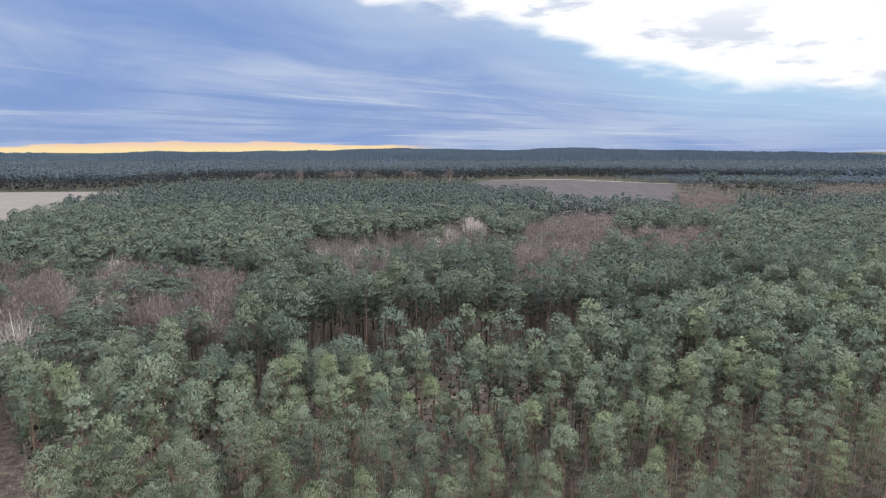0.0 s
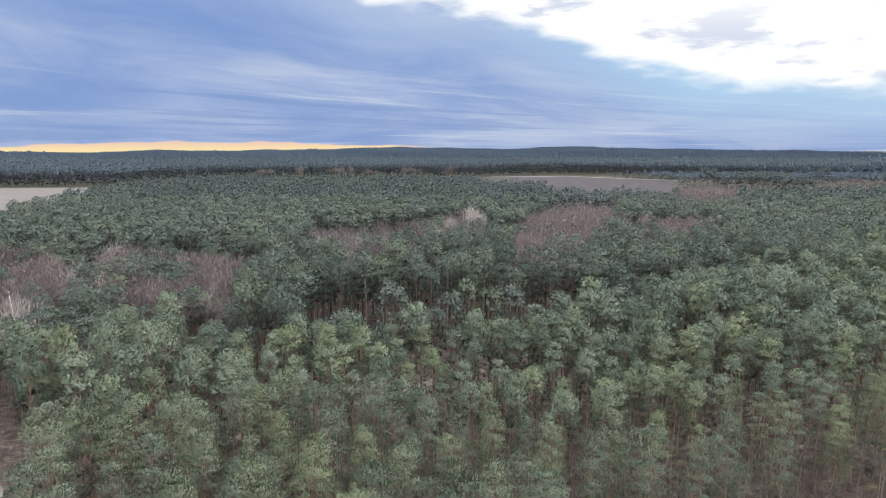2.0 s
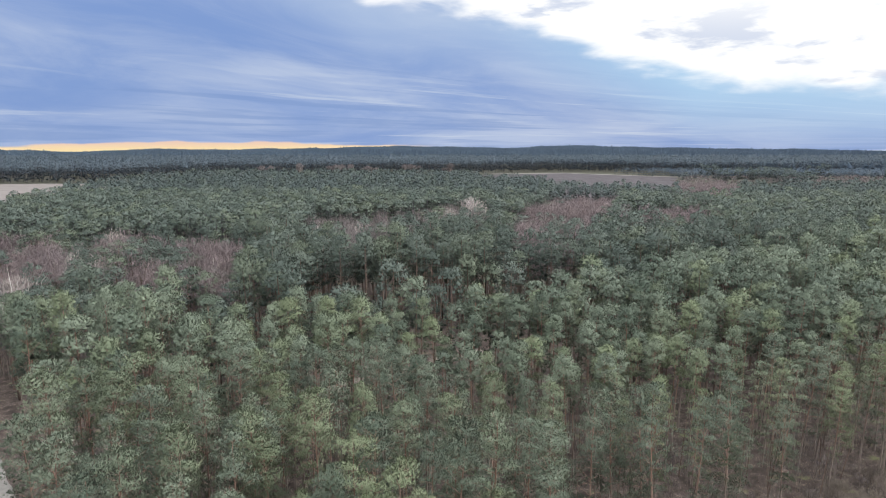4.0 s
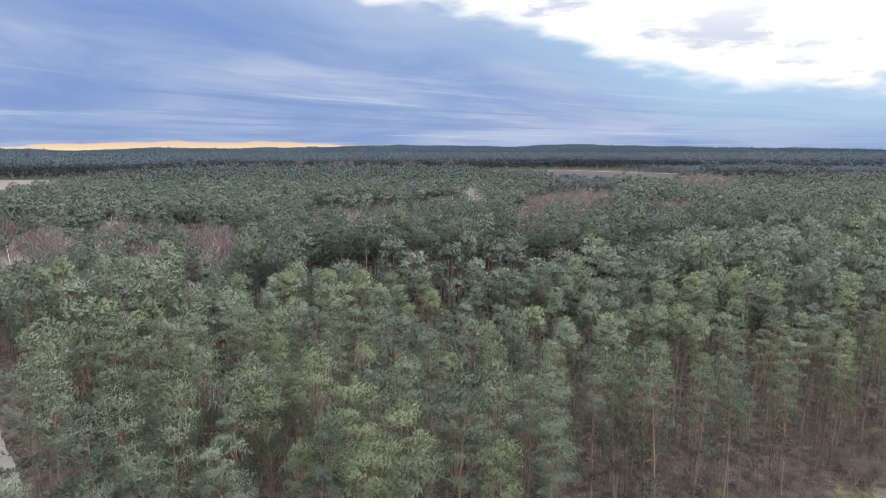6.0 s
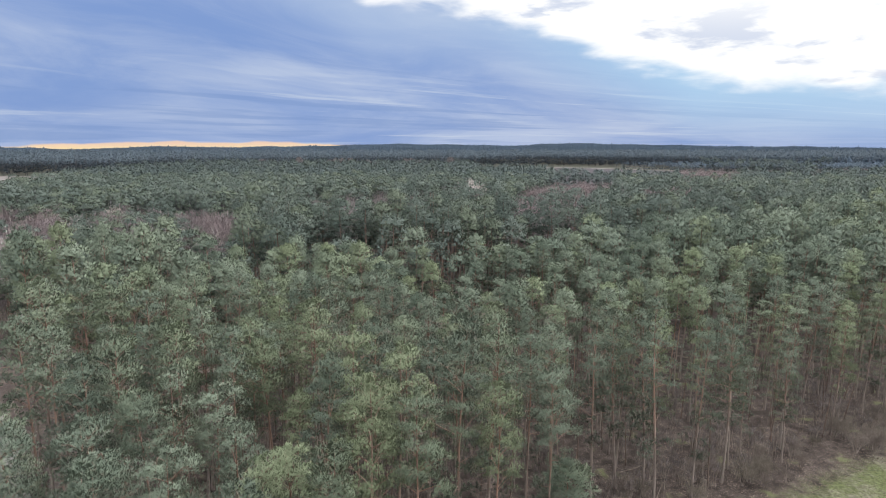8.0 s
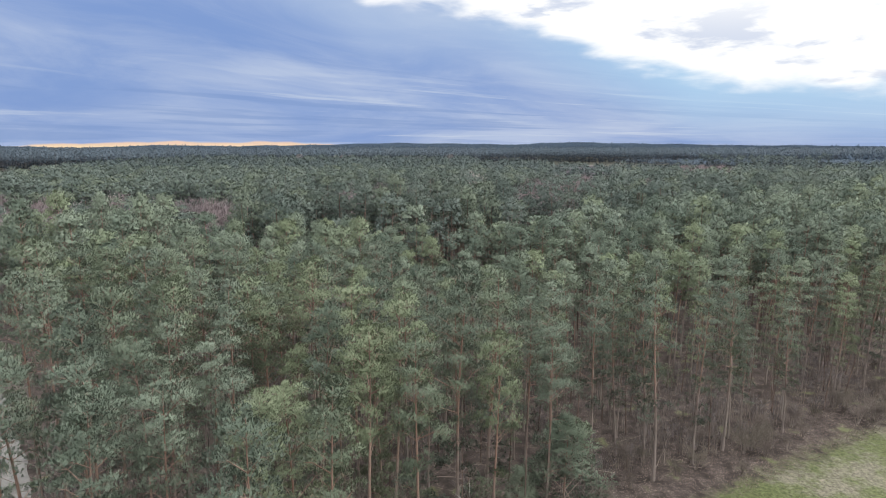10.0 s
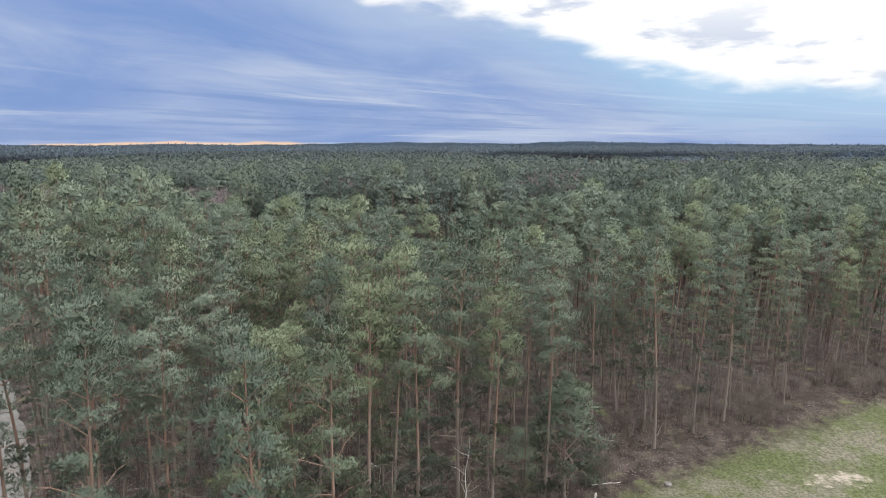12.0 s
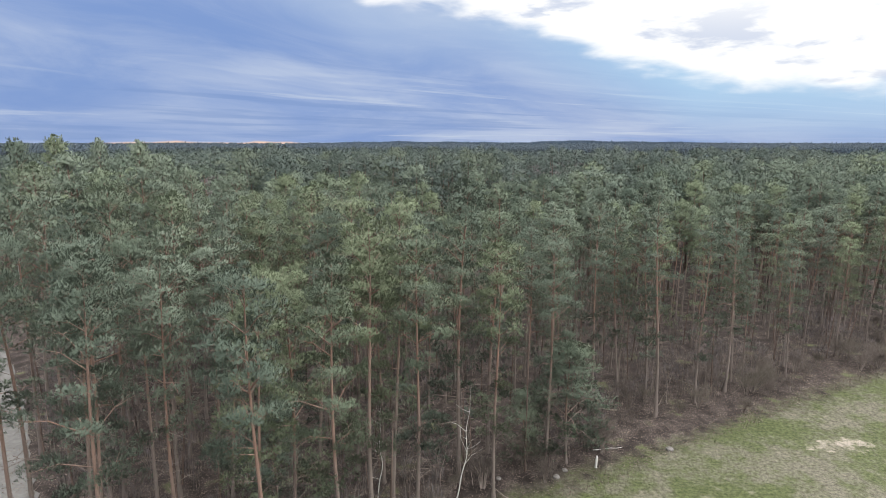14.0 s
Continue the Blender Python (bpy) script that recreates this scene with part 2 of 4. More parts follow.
def ground_height(x, y):
    """A nearly flat land; low ridges two kilometres off, a valley behind them, blue hills beyond."""
    r = np.hypot(x, y)
    u = np.arctan2(x, y)
    swell = 0.25 * np.sin(x * 0.11 + 1) * np.sin(y * 0.09) * smooth(r, 30, 90) * smooth(r, 240, 160)
    ridge = -5 + 10 * np.exp(-((u + 0.10) / 0.10) ** 2) + 10.5 * np.exp(-((u - 0.24) / 0.22) ** 2) + 3 * np.exp(-((u + 0.36) / 0.07) ** 2)
    ridge = ridge + 1.2 * np.sin(u * 37) + 0.8 * np.sin(u * 83 + 1)
    land = swell + ridge * smooth(r, 1500, 2050) - 60 * smooth(r, 2150, 2700)
    hills = 62 * smooth(u, 0.50, 0.66) * (0.8 + 0.2 * np.sin(u * 45)) + 36 * smooth(u, -0.25, -0.6) * (0.9 + 0.1 * np.sin(u * 30))
    return land + hills * smooth(r, 3300, 3900)


def canopy(x, y):
    """How tall the pines of the near wood stand."""
    h = 19.4 - 3.0 * math.exp(-((y - 65) / 17) ** 2) * float(smooth(x, -12, 6))
    h += 2.0 * float(smooth(x, -16, -38)) * float(smooth(y, 130, 90))
    if 88 < y < 170:
        h += 1.2
    if y < 60:
        h -= 1.6 * float(smooth(x, 12, 26))
    return h


def stand(x, y):
    """What grows at a place."""
    r = math.hypot(x, y)
    if r < 600 and side(WOOD_EDGE, x, y) < 0 or inside(FIELD_WEST, x, y) or inside(FIELD_EAST, x, y):
        return None
    if y < 130 and (near_line(LANE, x, y) < 1.3 or near_line(ROAD, x, y) < 2.3 or inside(CLEARING, x, y)):
        return None
    u, v = x + 9 * noise.noise((x * 0.07, y * 0.07, 11.0)), y + 12 * noise.noise((x * 0.07, y * 0.07, 17.0))
    for name, poly in BARE.items():
        if inside(poly, u, v):
            return "pine" if noise.noise((x * 0.06, y * 0.06, 3.0)) > MIXED[name] else name
    if y < (480 if -200 < x < 30 else 430) and (x < 70 or y < 345 + 0.1 * x):
        return "pine"
    if x > 130 and y < 640 - 0.05 * x:
        return "pine" if noise.noise((x * 0.02, y * 0.02, 5.0)) > 0.28 else "scrub"
    if x > 190 and y < 715 - 0.02 * x:
        return "young"
    far_edge = float(np.interp(x, (-900, -425, -324, -260, -63, 24, 170, 262, 350, 900), (566, 566, 578, 690, 735, 730, 790, 752, 712, 712)))
    return "far" if y > far_edge else ("fringe" if y > far_edge - 26 and -215 < x < 40 and noise.noise((x * 0.03, y * 0.02, 8.0)) > -0.05 else None)


# ---------------------------------------------------------------- mesh helpers
def mesh_of(name, verts, tris, mats, index=None, flat_shade=True, normals=None):
    """A mesh of triangles from arrays. normals: one for each vertex, for soft foliage."""
    verts = np.asarray(verts, np.float32).reshape(-1, 3)
    tris = np.asarray(tris, np.int32).reshape(-1, 3)
    me = bpy.data.meshes.new(name)
    me.vertices.add(len(verts))
    me.vertices.foreach_set("co", verts.ravel())
    me.loops.add(tris.size)
    me.loops.foreach_set("vertex_index", tris.ravel())
    me.polygons.add(len(tris))
    me.polygons.foreach_set("loop_start", np.arange(0, tris.size, 3, dtype=np.int32))
    for m in mats:
        me.materials.append(m)
    if index is not None:
        me.polygons.foreach_set("material_index", np.asarray(index, np.int32))
    if not flat_shade:
        me.polygons.foreach_set("use_smooth", np.ones(len(tris), bool))
    me.update(calc_edges=True)
    if normals is not None:
        me.polygons.foreach_set("use_smooth", np.ones(len(tris), bool))
        me.normals_split_custom_set_from_vertices(np.asarray(normals, np.float32))
    return me


class Soup:
    """Gathers triangles, in arrays, for one mesh."""

    def __init__(self):
        self.v, self.t, self.m, self.n = [], [], [], 0

    def add(self, verts, tris, mat=0):
        self.v.append(verts)
        self.t.append(tris + self.n)
        self.m.append(np.full(len(tris), mat))
        self.n += len(verts)

    def blades(self, tri, mat=0):
        """tri: (n, 3, 3) loose triangles."""
        self.add(tri.reshape(-1, 3), np.arange(tri.shape[0] * 3).reshape(-1, 3), mat)

    def arrays(self):
        return np.concatenate(self.v), np.concatenate(self.t), np.concatenate(self.m)

    def mesh(self, name, mats, flat_shade=True, normals=None):
        v, t, m = self.arrays()
        return mesh_of(name, v, t, mats, m, flat_shade, normals)


def tube(points, radii, sides=6):
    """A tapered tube along points, closed at its tip."""
    points = np.asarray(points, float)
    k = len(points)
    verts = []
    for i in range(k):
        d = points[min(i + 1, k - 1)] - points[max(i - 1, 0)]
        d = d / (np.linalg.norm(d) + 1e-9)
        a = np.cross(d, (0.3, 1, 0) if abs(d[2]) > 0.8 else (0, 0, 1))
        a /= np.linalg.norm(a)
        b = np.cross(d, a)
        ang = np.arange(sides) * 2 * np.pi / sides
        verts.append(points[i] + radii[i] * (np.cos(ang)[:, None] * a + np.sin(ang)[:, None] * b))
    verts.append(points[-1:] + 0)
    tris = []
    for i in range(k - 1):
        for s in range(sides):
            p, q = i * sides + s, i * sides + (s + 1) % sides
            tris += [(p, q, q + sides), (p, q + sides, p + sides)]
    for s in range(sides):
        tris.append(((k - 1) * sides + s, (k - 1) * sides + (s + 1) % sides, k * sides))
    return np.concatenate(verts), np.array(tris)


def spray(rng, place, way, count, length, width, spread):
    """Needles: loose triangles that stand out from each place round its way."""
    n = len(place)
    p = np.repeat(place, count, 0)
    d = np.repeat(way, count, 0) + rng.normal(0, spread, (n * count, 3))
    d /= np.linalg.norm(d, axis=1)[:, None] + 1e-9
    a = np.cross(d, rng.normal(0, 1, (n * count, 3)))
    a /= np.linalg.norm(a, axis=1)[:, None] + 1e-9
    size = length * rng.uniform(0.65, 1.25, (n * count, 1))
    w = width * rng.uniform(0.7, 1.3, (n * count, 1)) * 0.5
    return np.stack([p - d * size * 0.12 + a * w, p - d * size * 0.12 - a * w, p + d * size], 1)


def tuft_fans(rng, place, way, facing, count, length, width, spread):
    """Needle tufts: each a fan of blades joined at its foot, spread towards the way it faces. Vertices and triangles."""
    n = len(place)
    p = np.repeat(place, count, 0)
    d = np.repeat(way, count, 0) + rng.normal(0, spread, (n * count, 3))
    d /= np.linalg.norm(d, axis=1)[:, None] + 1e-9
    hand = np.where(rng.random((n * count, 1)) < 0.5, -1.0, 1.0)
    a = np.cross(d, np.repeat(facing, count, 0) + rng.normal(0, 0.4, (n * count, 3))) * hand
    a /= np.linalg.norm(a, axis=1)[:, None] + 1e-9
    size = length * rng.uniform(0.65, 1.25, (n * count, 1))
    w = width * rng.uniform(0.7, 1.3, (n * count, 1))
    verts = np.concatenate([place - way * 0.1 * length, p + d * size * 0.6 + a * w, p + d * size])
    foot = np.repeat(np.arange(n), count)
    k = np.arange(n * count)
    edge, tip, right = n + k, n + n * count + k, hand[:, 0] > 0
    return verts, np.stack([foot, np.where(right, edge, tip), np.where(right, tip, edge)], 1)


def part(name, me, parent, label=""):
    ob = new(name, me)
    ob.parent = parent
    return tagged(ob, label)


# ---------------------------------------------------------------- pines
TALL = 20.0


def unit(v):
    return v / (np.linalg.norm(v, axis=-1, keepdims=True) + 1e-9)


def pine_plan(rng, base=0.5, reach=2.2, whorl=0.8, ragged=0.2, blunt=0.62, limbs_each=(3, 6), climb=0.0):
    """The bones of one Scots pine, 20 m tall: its trunk line, and limbs as (start, elbow, end)."""
    lean = rng.normal(0, 0.30, 2)
    phase = rng.uniform(0, 6)

    def axis(z):
        k = z / TALL
        return np.array([lean[0] * k + 0.16 * math.sin(phase + 5 * k), lean[1] * k + 0.16 * math.cos(phase + 4 * k), z])

    limbs = []
    z = TALL * base
    turn = rng.uniform(0, 6)
    heavy = rng.uniform(0, 6.28)     # the side on which the crown hangs out further
    while z < TALL - 0.7:
        k = (z - TALL * base) / (TALL * (1 - base))
        for j in range(rng.integers(*limbs_each)):
            turn += 2.4 + rng.normal(0, 0.35)
            if k < 0.4 and rng.random() < ragged + 0.25 * (0.4 - k):
                continue
            out = reach * min(1.0, 0.62 + 1.3 * k) * (1 - k) ** blunt * rng.uniform(1 - 1.6 * ragged, 1.12) * (1 + 0.7 * ragged * math.cos(turn - heavy)) + 0.16
            a = axis(z + rng.normal(0, 0.2))
            lift = out * (-0.02 + climb + (0.95 - 0.4 * climb) * k ** 1.2) + rng.normal(0, 0.12 + 0.3 * climb)
            side_way = np.array([math.cos(turn), math.sin(turn), 0.0])
            elbow = a + side_way * out * 0.55 + np.array([0, 0, lift * 0.62 + 0.10 * out]) + rng.normal(0, 0.05, 3)
            tip = a + side_way * out + np.array([0, 0, lift])
            tip[2] = min(tip[2], TALL - 0.35 - (0.5 + 0.5 * climb) * out)
            limbs.append((a, elbow, tip))
        z += whorl * rng.uniform(0.7, 1.3) * (1.25 - 0.6 * k)
    return axis, limbs


def pine_clumps(rng, axis, limbs, sides, swell):
    """Centres, sizes of the cushions of needles: at the ends of limbs and of their side shoots, and up the leader."""
    centres, sizes = [], []
    for a, elbow, tip in limbs:
        d = tip - elbow
        size = np.linalg.norm(tip - a)
        centres.append(tip)
        sizes.append(rng.uniform(0.30, 0.42) + 0.05 * size)
        flat_way = unit(np.array([-(tip - a)[1], (tip - a)[0], 0.0]))
        for j in range(int(round(sides * min(1.0, size / 2.2) + rng.uniform(-0.4, 0.4)))):
            k = rng.uniform(-0.35, 0.85)
            off = (1 if j % 2 else -1) * rng.uniform(0.18, 0.42) * size * (1.15 - 0.5 * k)
            centres.append(elbow + d * k + flat_way * off + np.array([0, 0, rng.normal(0.10, 0.22)]))
            sizes.append(rng.uniform(0.27, 0.42) + 0.04 * size)
    for z, size in ((0.25, 0.14), (0.55, 0.20), (1.0, 0.30), (1.6, 0.38)) if swell < 1.9 else ((0.5, 0.13), (1.3, 0.25)):
        centres.append(axis(TALL - z) + rng.normal(0, 0.05, 3))
        sizes.append(size)
    return np.array(centres), np.array(sizes) * swell


def needle_mass(rng, axis, centres, sizes, base, tufts, count, length, width, heart_size, spread=0.42):
    """Bristling tufts over every cushion, shaded by the way that the cushion faces. Vertices, triangles, normals."""
    n = len(centres) * tufts
    out = unit(rng.normal(0, 1, (n, 3)))
    out[:, 2] = np.where(out[:, 2] < -0.45, -out[:, 2], out[:, 2])
    c, r = np.repeat(centres, tufts, 0), np.repeat(sizes, tufts)[:, None]
    place = c + out * r * rng.uniform(0.45, 1.0, (n, 1)) * np.array([1.08, 1.08, 0.85])
    place[:, 2] = np.minimum(place[:, 2], TALL - 0.12)
    way = unit(out * 0.65 + np.array([0, 0, 0.70]) + rng.normal(0, 0.15, (n, 3)))
    hub = axis(TALL * (base + 0.50 * (1 - base)))
    from_hub = unit((place - hub) * np.array([1.0, 1.0, 0.8]))
    facing = unit(out * 0.45 + from_hub * 0.75 + rng.normal(0, 0.07, (n, 3)))
    spread_way = unit(out * 0.45 + unit((place - hub) * np.array([1.0, 1.0, 0.0])) * 0.5 + np.array([0, 0, 0.7]))     # the blades lie like shingles
    v, t = tuft_fans(rng, place, way, spread_way, count, length, width, spread)
    facing = np.concatenate([facing, np.repeat(facing, count, 0), np.repeat(facing, count, 0)])
    if heart_size == 0:
        return v, t, facing
    # the dense heart of each cushion
    k = len(centres)
    ball = np.array([(1, 0, -0.5), (0, 1, -0.5), (-1, 0, -0.5), (0, -1, -0.5), (0, 0, 1)], float)
    sides = np.array([(0, 1, 4), (1, 2, 4), (2, 3, 4), (3, 0, 4)])
    turn = rng.uniform(0, 6.28, (k, 1))
    c, sn = np.cos(turn), np.sin(turn)
    spun = np.stack([ball[:, 0] * c - ball[:, 1] * sn, ball[:, 0] * sn + ball[:, 1] * c, np.tile(ball[:, 2], (k, 1))], 2)
    heart = centres[:, None] + spun * sizes[:, None, None] * heart_size * rng.uniform(0.6, 1.3, (k, 5, 1))
    heart_way = unit(spun * 0.45 + unit((heart - hub) * np.array([1.0, 1.0, 0.6])) * 0.7 + np.array([0, 0, 0.1]))
    t = np.concatenate([t, len(v) + (np.arange(k) * 5)[:, None, None].repeat(4, 1).repeat(3, 2).reshape(-1, 3) + np.tile(sides, (k, 1))])
    return np.concatenate([v, heart.reshape(-1, 3)]), t, np.concatenate([facing, heart_way.reshape(-1, 3)])


def make_pine(seed, base, reach, sides, tufts, count, length, width, fine, swell=1.0, whorl=0.8, ragged=0.2, blunt=0.62, climb=0.0):
    """One pine as a thing: trunk, crown of needles, thin branches, and its larger bare limbs."""
    rng = np.random.default_rng(seed)
    axis, limbs = pine_plan(rng, base, reach, whorl, ragged, blunt, (3, 6), climb)
    tree = new("pine_tree")
    zs = np.linspace(-0.3, TALL - 0.6, 14 if fine else 8)
    radii = 0.150 * (1 - 0.88 * np.clip(zs / TALL, 0, 1) ** 0.9)
    radii[0] *= 1.35
    v, t = tube([axis(z) for z in zs], radii, 8 if fine else 6)
    part("trunk", mesh_of("trunk", v, t, [BARK], None, False), tree)
    centres, sizes = pine_clumps(rng, axis, limbs, sides, swell)
    v, t, facing = needle_mass(rng, axis, centres, sizes, base, tufts, count, length, width, 0.0 if fine else 0.4)
    part("crown", mesh_of("crown", v, t, [NEEDLES], None, False, facing), tree)
    s = Soup()
    big = sorted(range(len(limbs)), key=lambda i: -np.linalg.norm(limbs[i][2] - limbs[i][0]))[:4]
    for i, (a, elbow, tip) in enumerate(limbs):
        r = 0.012 + 0.010 * np.linalg.norm(tip - a)
        v, t = tube([a, elbow, tip], [r, r * 0.7, r * 0.25], 4 if fine else 3)
        if i in big and fine:
            part("limb", mesh_of("limb", v, t, [BARK], None, False), tree)
        else:
            s.add(v, t)
    if fine:
        for c in centres:     # the twig that carries each cushion
            a, elbow, tip = min(limbs, key=lambda q: np.sum((q[1] * 0.5 + q[2] * 0.5 - c) ** 2))
            s.add(*tube([elbow, c], [0.016, 0.006], 3))
    tagged(part("branchwork", s.mesh("branchwork", [BARK], False), tree), kind="stuff")
    s = Soup()
    for i in range(30 if fine else 10):     # dead snags below and inside the crown
        z = TALL * rng.uniform(0.16, base + 0.12)
        turn, out = rng.uniform(0, 6.3), rng.uniform(0.4, 2.1)
        a = axis(z)
        b = a + np.array([out * math.cos(turn), out * math.sin(turn), out * rng.normal(-0.12, 0.25)])
        mid = (a + b) / 2 + rng.normal(0, 0.10, 3) + np.array([0, 0, 0.08 * out])
        s.add(*tube([a, mid, b], [0.020, 0.013, 0.005], 3))
        if fine and out > 1.0:
            for q in range(2):
                s.add(*tube([mid, mid + unit(b - a + rng.normal(0, 0.8, 3)) * rng.uniform(0.3, 0.7)], [0.009, 0.003], 3))
    part("deadwood", s.mesh("deadwood", [DEADWOOD]), tree, "dry grey broken branches")["kind"] = "stuff"
    return tree


def pine_soup(rng, base, reach, whorl, sides, swell, tufts, count, length, width, trunk_sides, blunt=0.62, heart=0.6, limbs_each=(3, 6)):
    """A lighter pine in one mesh for the joined wood: arrays of vertices, triangles, material numbers, normals."""
    axis, limbs = pine_plan(rng, base, reach, whorl, 0.15, blunt, limbs_each, 0.3)
    centres, sizes = pine_clumps(rng, axis, limbs, sides, swell)
    v, t, facing = needle_mass(rng, axis, centres, sizes, base, tufts, count, length, width, heart, 0.5)
    s = Soup()
    s.add(v, t)
    v, t = tube([axis(-0.3), axis(TALL * 0.5), axis(TALL * 0.93)], [0.18, 0.13, 0.04], trunk_sides)
    s.add(v, t, 1)
    return (*s.arrays(), np.concatenate([facing, unit((v - axis(10)) * np.array([1, 1, 0]) + 1e-4)]))


def bare_soup(rng, tall, wide, stems, twigs, length, width, low=0.30):
    """A leafless tree or bush: stems that fan out, and a rounded dome of fine upright twigs."""
    s = Soup()
    for i in range(stems):
        turn, out = i * 2.4 + rng.uniform(-0.4, 0.4), wide * rng.uniform(0.15, 0.75)
        tip = np.array([out * math.cos(turn), out * math.sin(turn), tall * rng.uniform(0.68, 0.92)])
        foot = np.array([0.2 * math.cos(turn), 0.2 * math.sin(turn), -0.2])
        bow = (foot * 0.6 + tip * 0.4) * np.array([0.6, 0.6, 1.15])
        s.add(*tube([foot, bow, tip], [0.009 * tall * rng.uniform(0.5, 0.9), 0.005 * tall, 0.01], 3), 1)
    stem_v = np.concatenate(s.v)
    n = stems * twigs
    out = unit(rng.normal(0, 1, (n, 3)))
    out[:, 2] = np.where(out[:, 2] < -0.25, -out[:, 2], out[:, 2])
    lobes = unit(rng.normal(0, 1, (5, 3)))     # the dome bulges here and there
    bulge = 0.80 + 0.26 * np.max(out @ lobes.T, 1)[:, None]
    r = rng.random((n, 1)) ** 0.40 * bulge
    place = out * r * np.array([wide, wide, (1 - low) * 0.5 * tall]) + np.array([0, 0, (0.5 + 0.5 * low) * tall * 0.94])
    facing = unit(out * 0.8 + np.array([0, 0, 0.2]) + rng.normal(0, 0.2, (n, 3)))
    s.add(*tuft_fans(rng, place, unit(out * 0.5 + np.array([0, 0, 0.8])), facing, 3, length, width, 0.3))
    return (*s.arrays(), np.concatenate([unit(stem_v * np.array([1, 1, 0]) + 1e-4), facing, np.repeat(facing, 3, 0), np.repeat(facing, 3, 0)]))


def sow(name, templates, spots, mats, label, category):
    """Many plants joined into one mesh. spots: x, y, height factor, width factor."""
    rng = np.random.default_rng(len(spots))
    vs, ts, ms, ns, tones, n = [], [], [], [], [], 0
    for x, y, tall, wide in spots:
        v, t, m, *soft = templates[rng.integers(len(templates))]
        a = rng.uniform(0, 6.283)
        c, s = math.cos(a), math.sin(a)
        q = np.empty_like(v, dtype=np.float32)
        q[:, 0] = (v[:, 0] * c - v[:, 1] * s) * wide + x
        q[:, 1] = (v[:, 0] * s + v[:, 1] * c) * wide + y
        q[:, 2] = v[:, 2] * tall + float(ground_height(x, y))
        vs.append(q)
        if soft:
            w = soft[0]
            ns.append(np.stack([w[:, 0] * c - w[:, 1] * s, w[:, 0] * s + w[:, 1] * c, w[:, 2]], 1))
        ts.append(t + n)
        ms.append(m)
        tones.append(np.full(len(v), rng.random(), np.float32))
        n += len(v)
    ob = new(name, mesh_of(name, np.concatenate(vs), np.concatenate(ts), mats, np.concatenate(ms), True, np.concatenate(ns) if ns else None))
    ob.data.attributes.new("plant", "FLOAT", "POINT").data.foreach_set("value", np.concatenate(tones))     # each plant's own tint
    return tagged(ob, label, category, "", "stuff")


def scatter(rng, step, x0, x1, y0, y1, keep, wobble=0.42):
    """A jittered grid of places that keep() takes, inside the camera's wide wedge."""
    out = []
    row = 0
    y = y0
    while y < y1:
        half = min(0.79 * y + 8, max(abs(x0), abs(x1)))
        x = -half + (row % 2) * step / 2
        while x < half:
            if x0 <= x <= x1:
                px, py = x + rng.normal(0, wobble) * step * 0.6, y + rng.normal(0, wobble) * step * 0.6
                if keep(px, py):
                    out.append((px, py))
            x += step
        y += step * 0.87
        row += 1
    return out


# ---------------------------------------------------------------- ground, fields, road
def meadow_colour(n, place):
    """Green, straw-dry and sandy patches."""
    wide = n.noise(place, 0.12, 3.0)
    mid = n.noise(place, 0.75, 6.0, 0.72)
    fine = n.step(n.noise(place, 3.6, 6.0, 0.8), 0.28, 0.72)
    green = n.mix(fine, (0.018, 0.024, 0.009), (0.078, 0.088, 0.040))
    dry = n.mix(fine, (0.036, 0.034, 0.024), (0.132, 0.122, 0.095))
    mixed = n.mix(n.step(n.math("ADD", n.math("MULTIPLY", mid, 0.55), n.math("MULTIPLY", wide, 0.75)), 0.60, 0.80), green, dry)
    sand = n.math("MULTIPLY", n.step(n.noise(place, 0.36, 5.0, 0.65), 0.62, 0.76), 0.7)
    px, py, pz = n.split(place)
    ex, ey = n.math("MULTIPLY", n.math("SUBTRACT", px, 32.0), 0.30), n.math("MULTIPLY", n.math("SUBTRACT", py, 41.2), 0.72)     # one bare spot
    bare = n.math("ADD", n.math("ADD", n.math("MULTIPLY", ex, ex), n.math("MULTIPLY", ey, ey)), n.math("MULTIPLY", mid, 6.0))
    sand = n.math("MAXIMUM", sand, n.step(bare, 3.7, 2.7))
    return n.mix(sand, mixed, (0.190, 0.165, 0.140))


def grass_material():
    m, n = material("grass_blades")
    geo = n.put("ShaderNodeNewGeometry")
    colour = n.mix(n.math("MULTIPLY", geo.outputs["Random Per Island"], 0.35), meadow_colour(n, geo.outputs["Position"]), (0.11, 0.115, 0.055))
    bs = n.put("ShaderNodeBsdfPrincipled", Base_Color=colour, Roughness=0.8)
    bs.inputs["Specular IOR Level"].default_value = 0.1
    n.put("ShaderNodeOutputMaterial", Surface=bs.outputs[0])
    return m


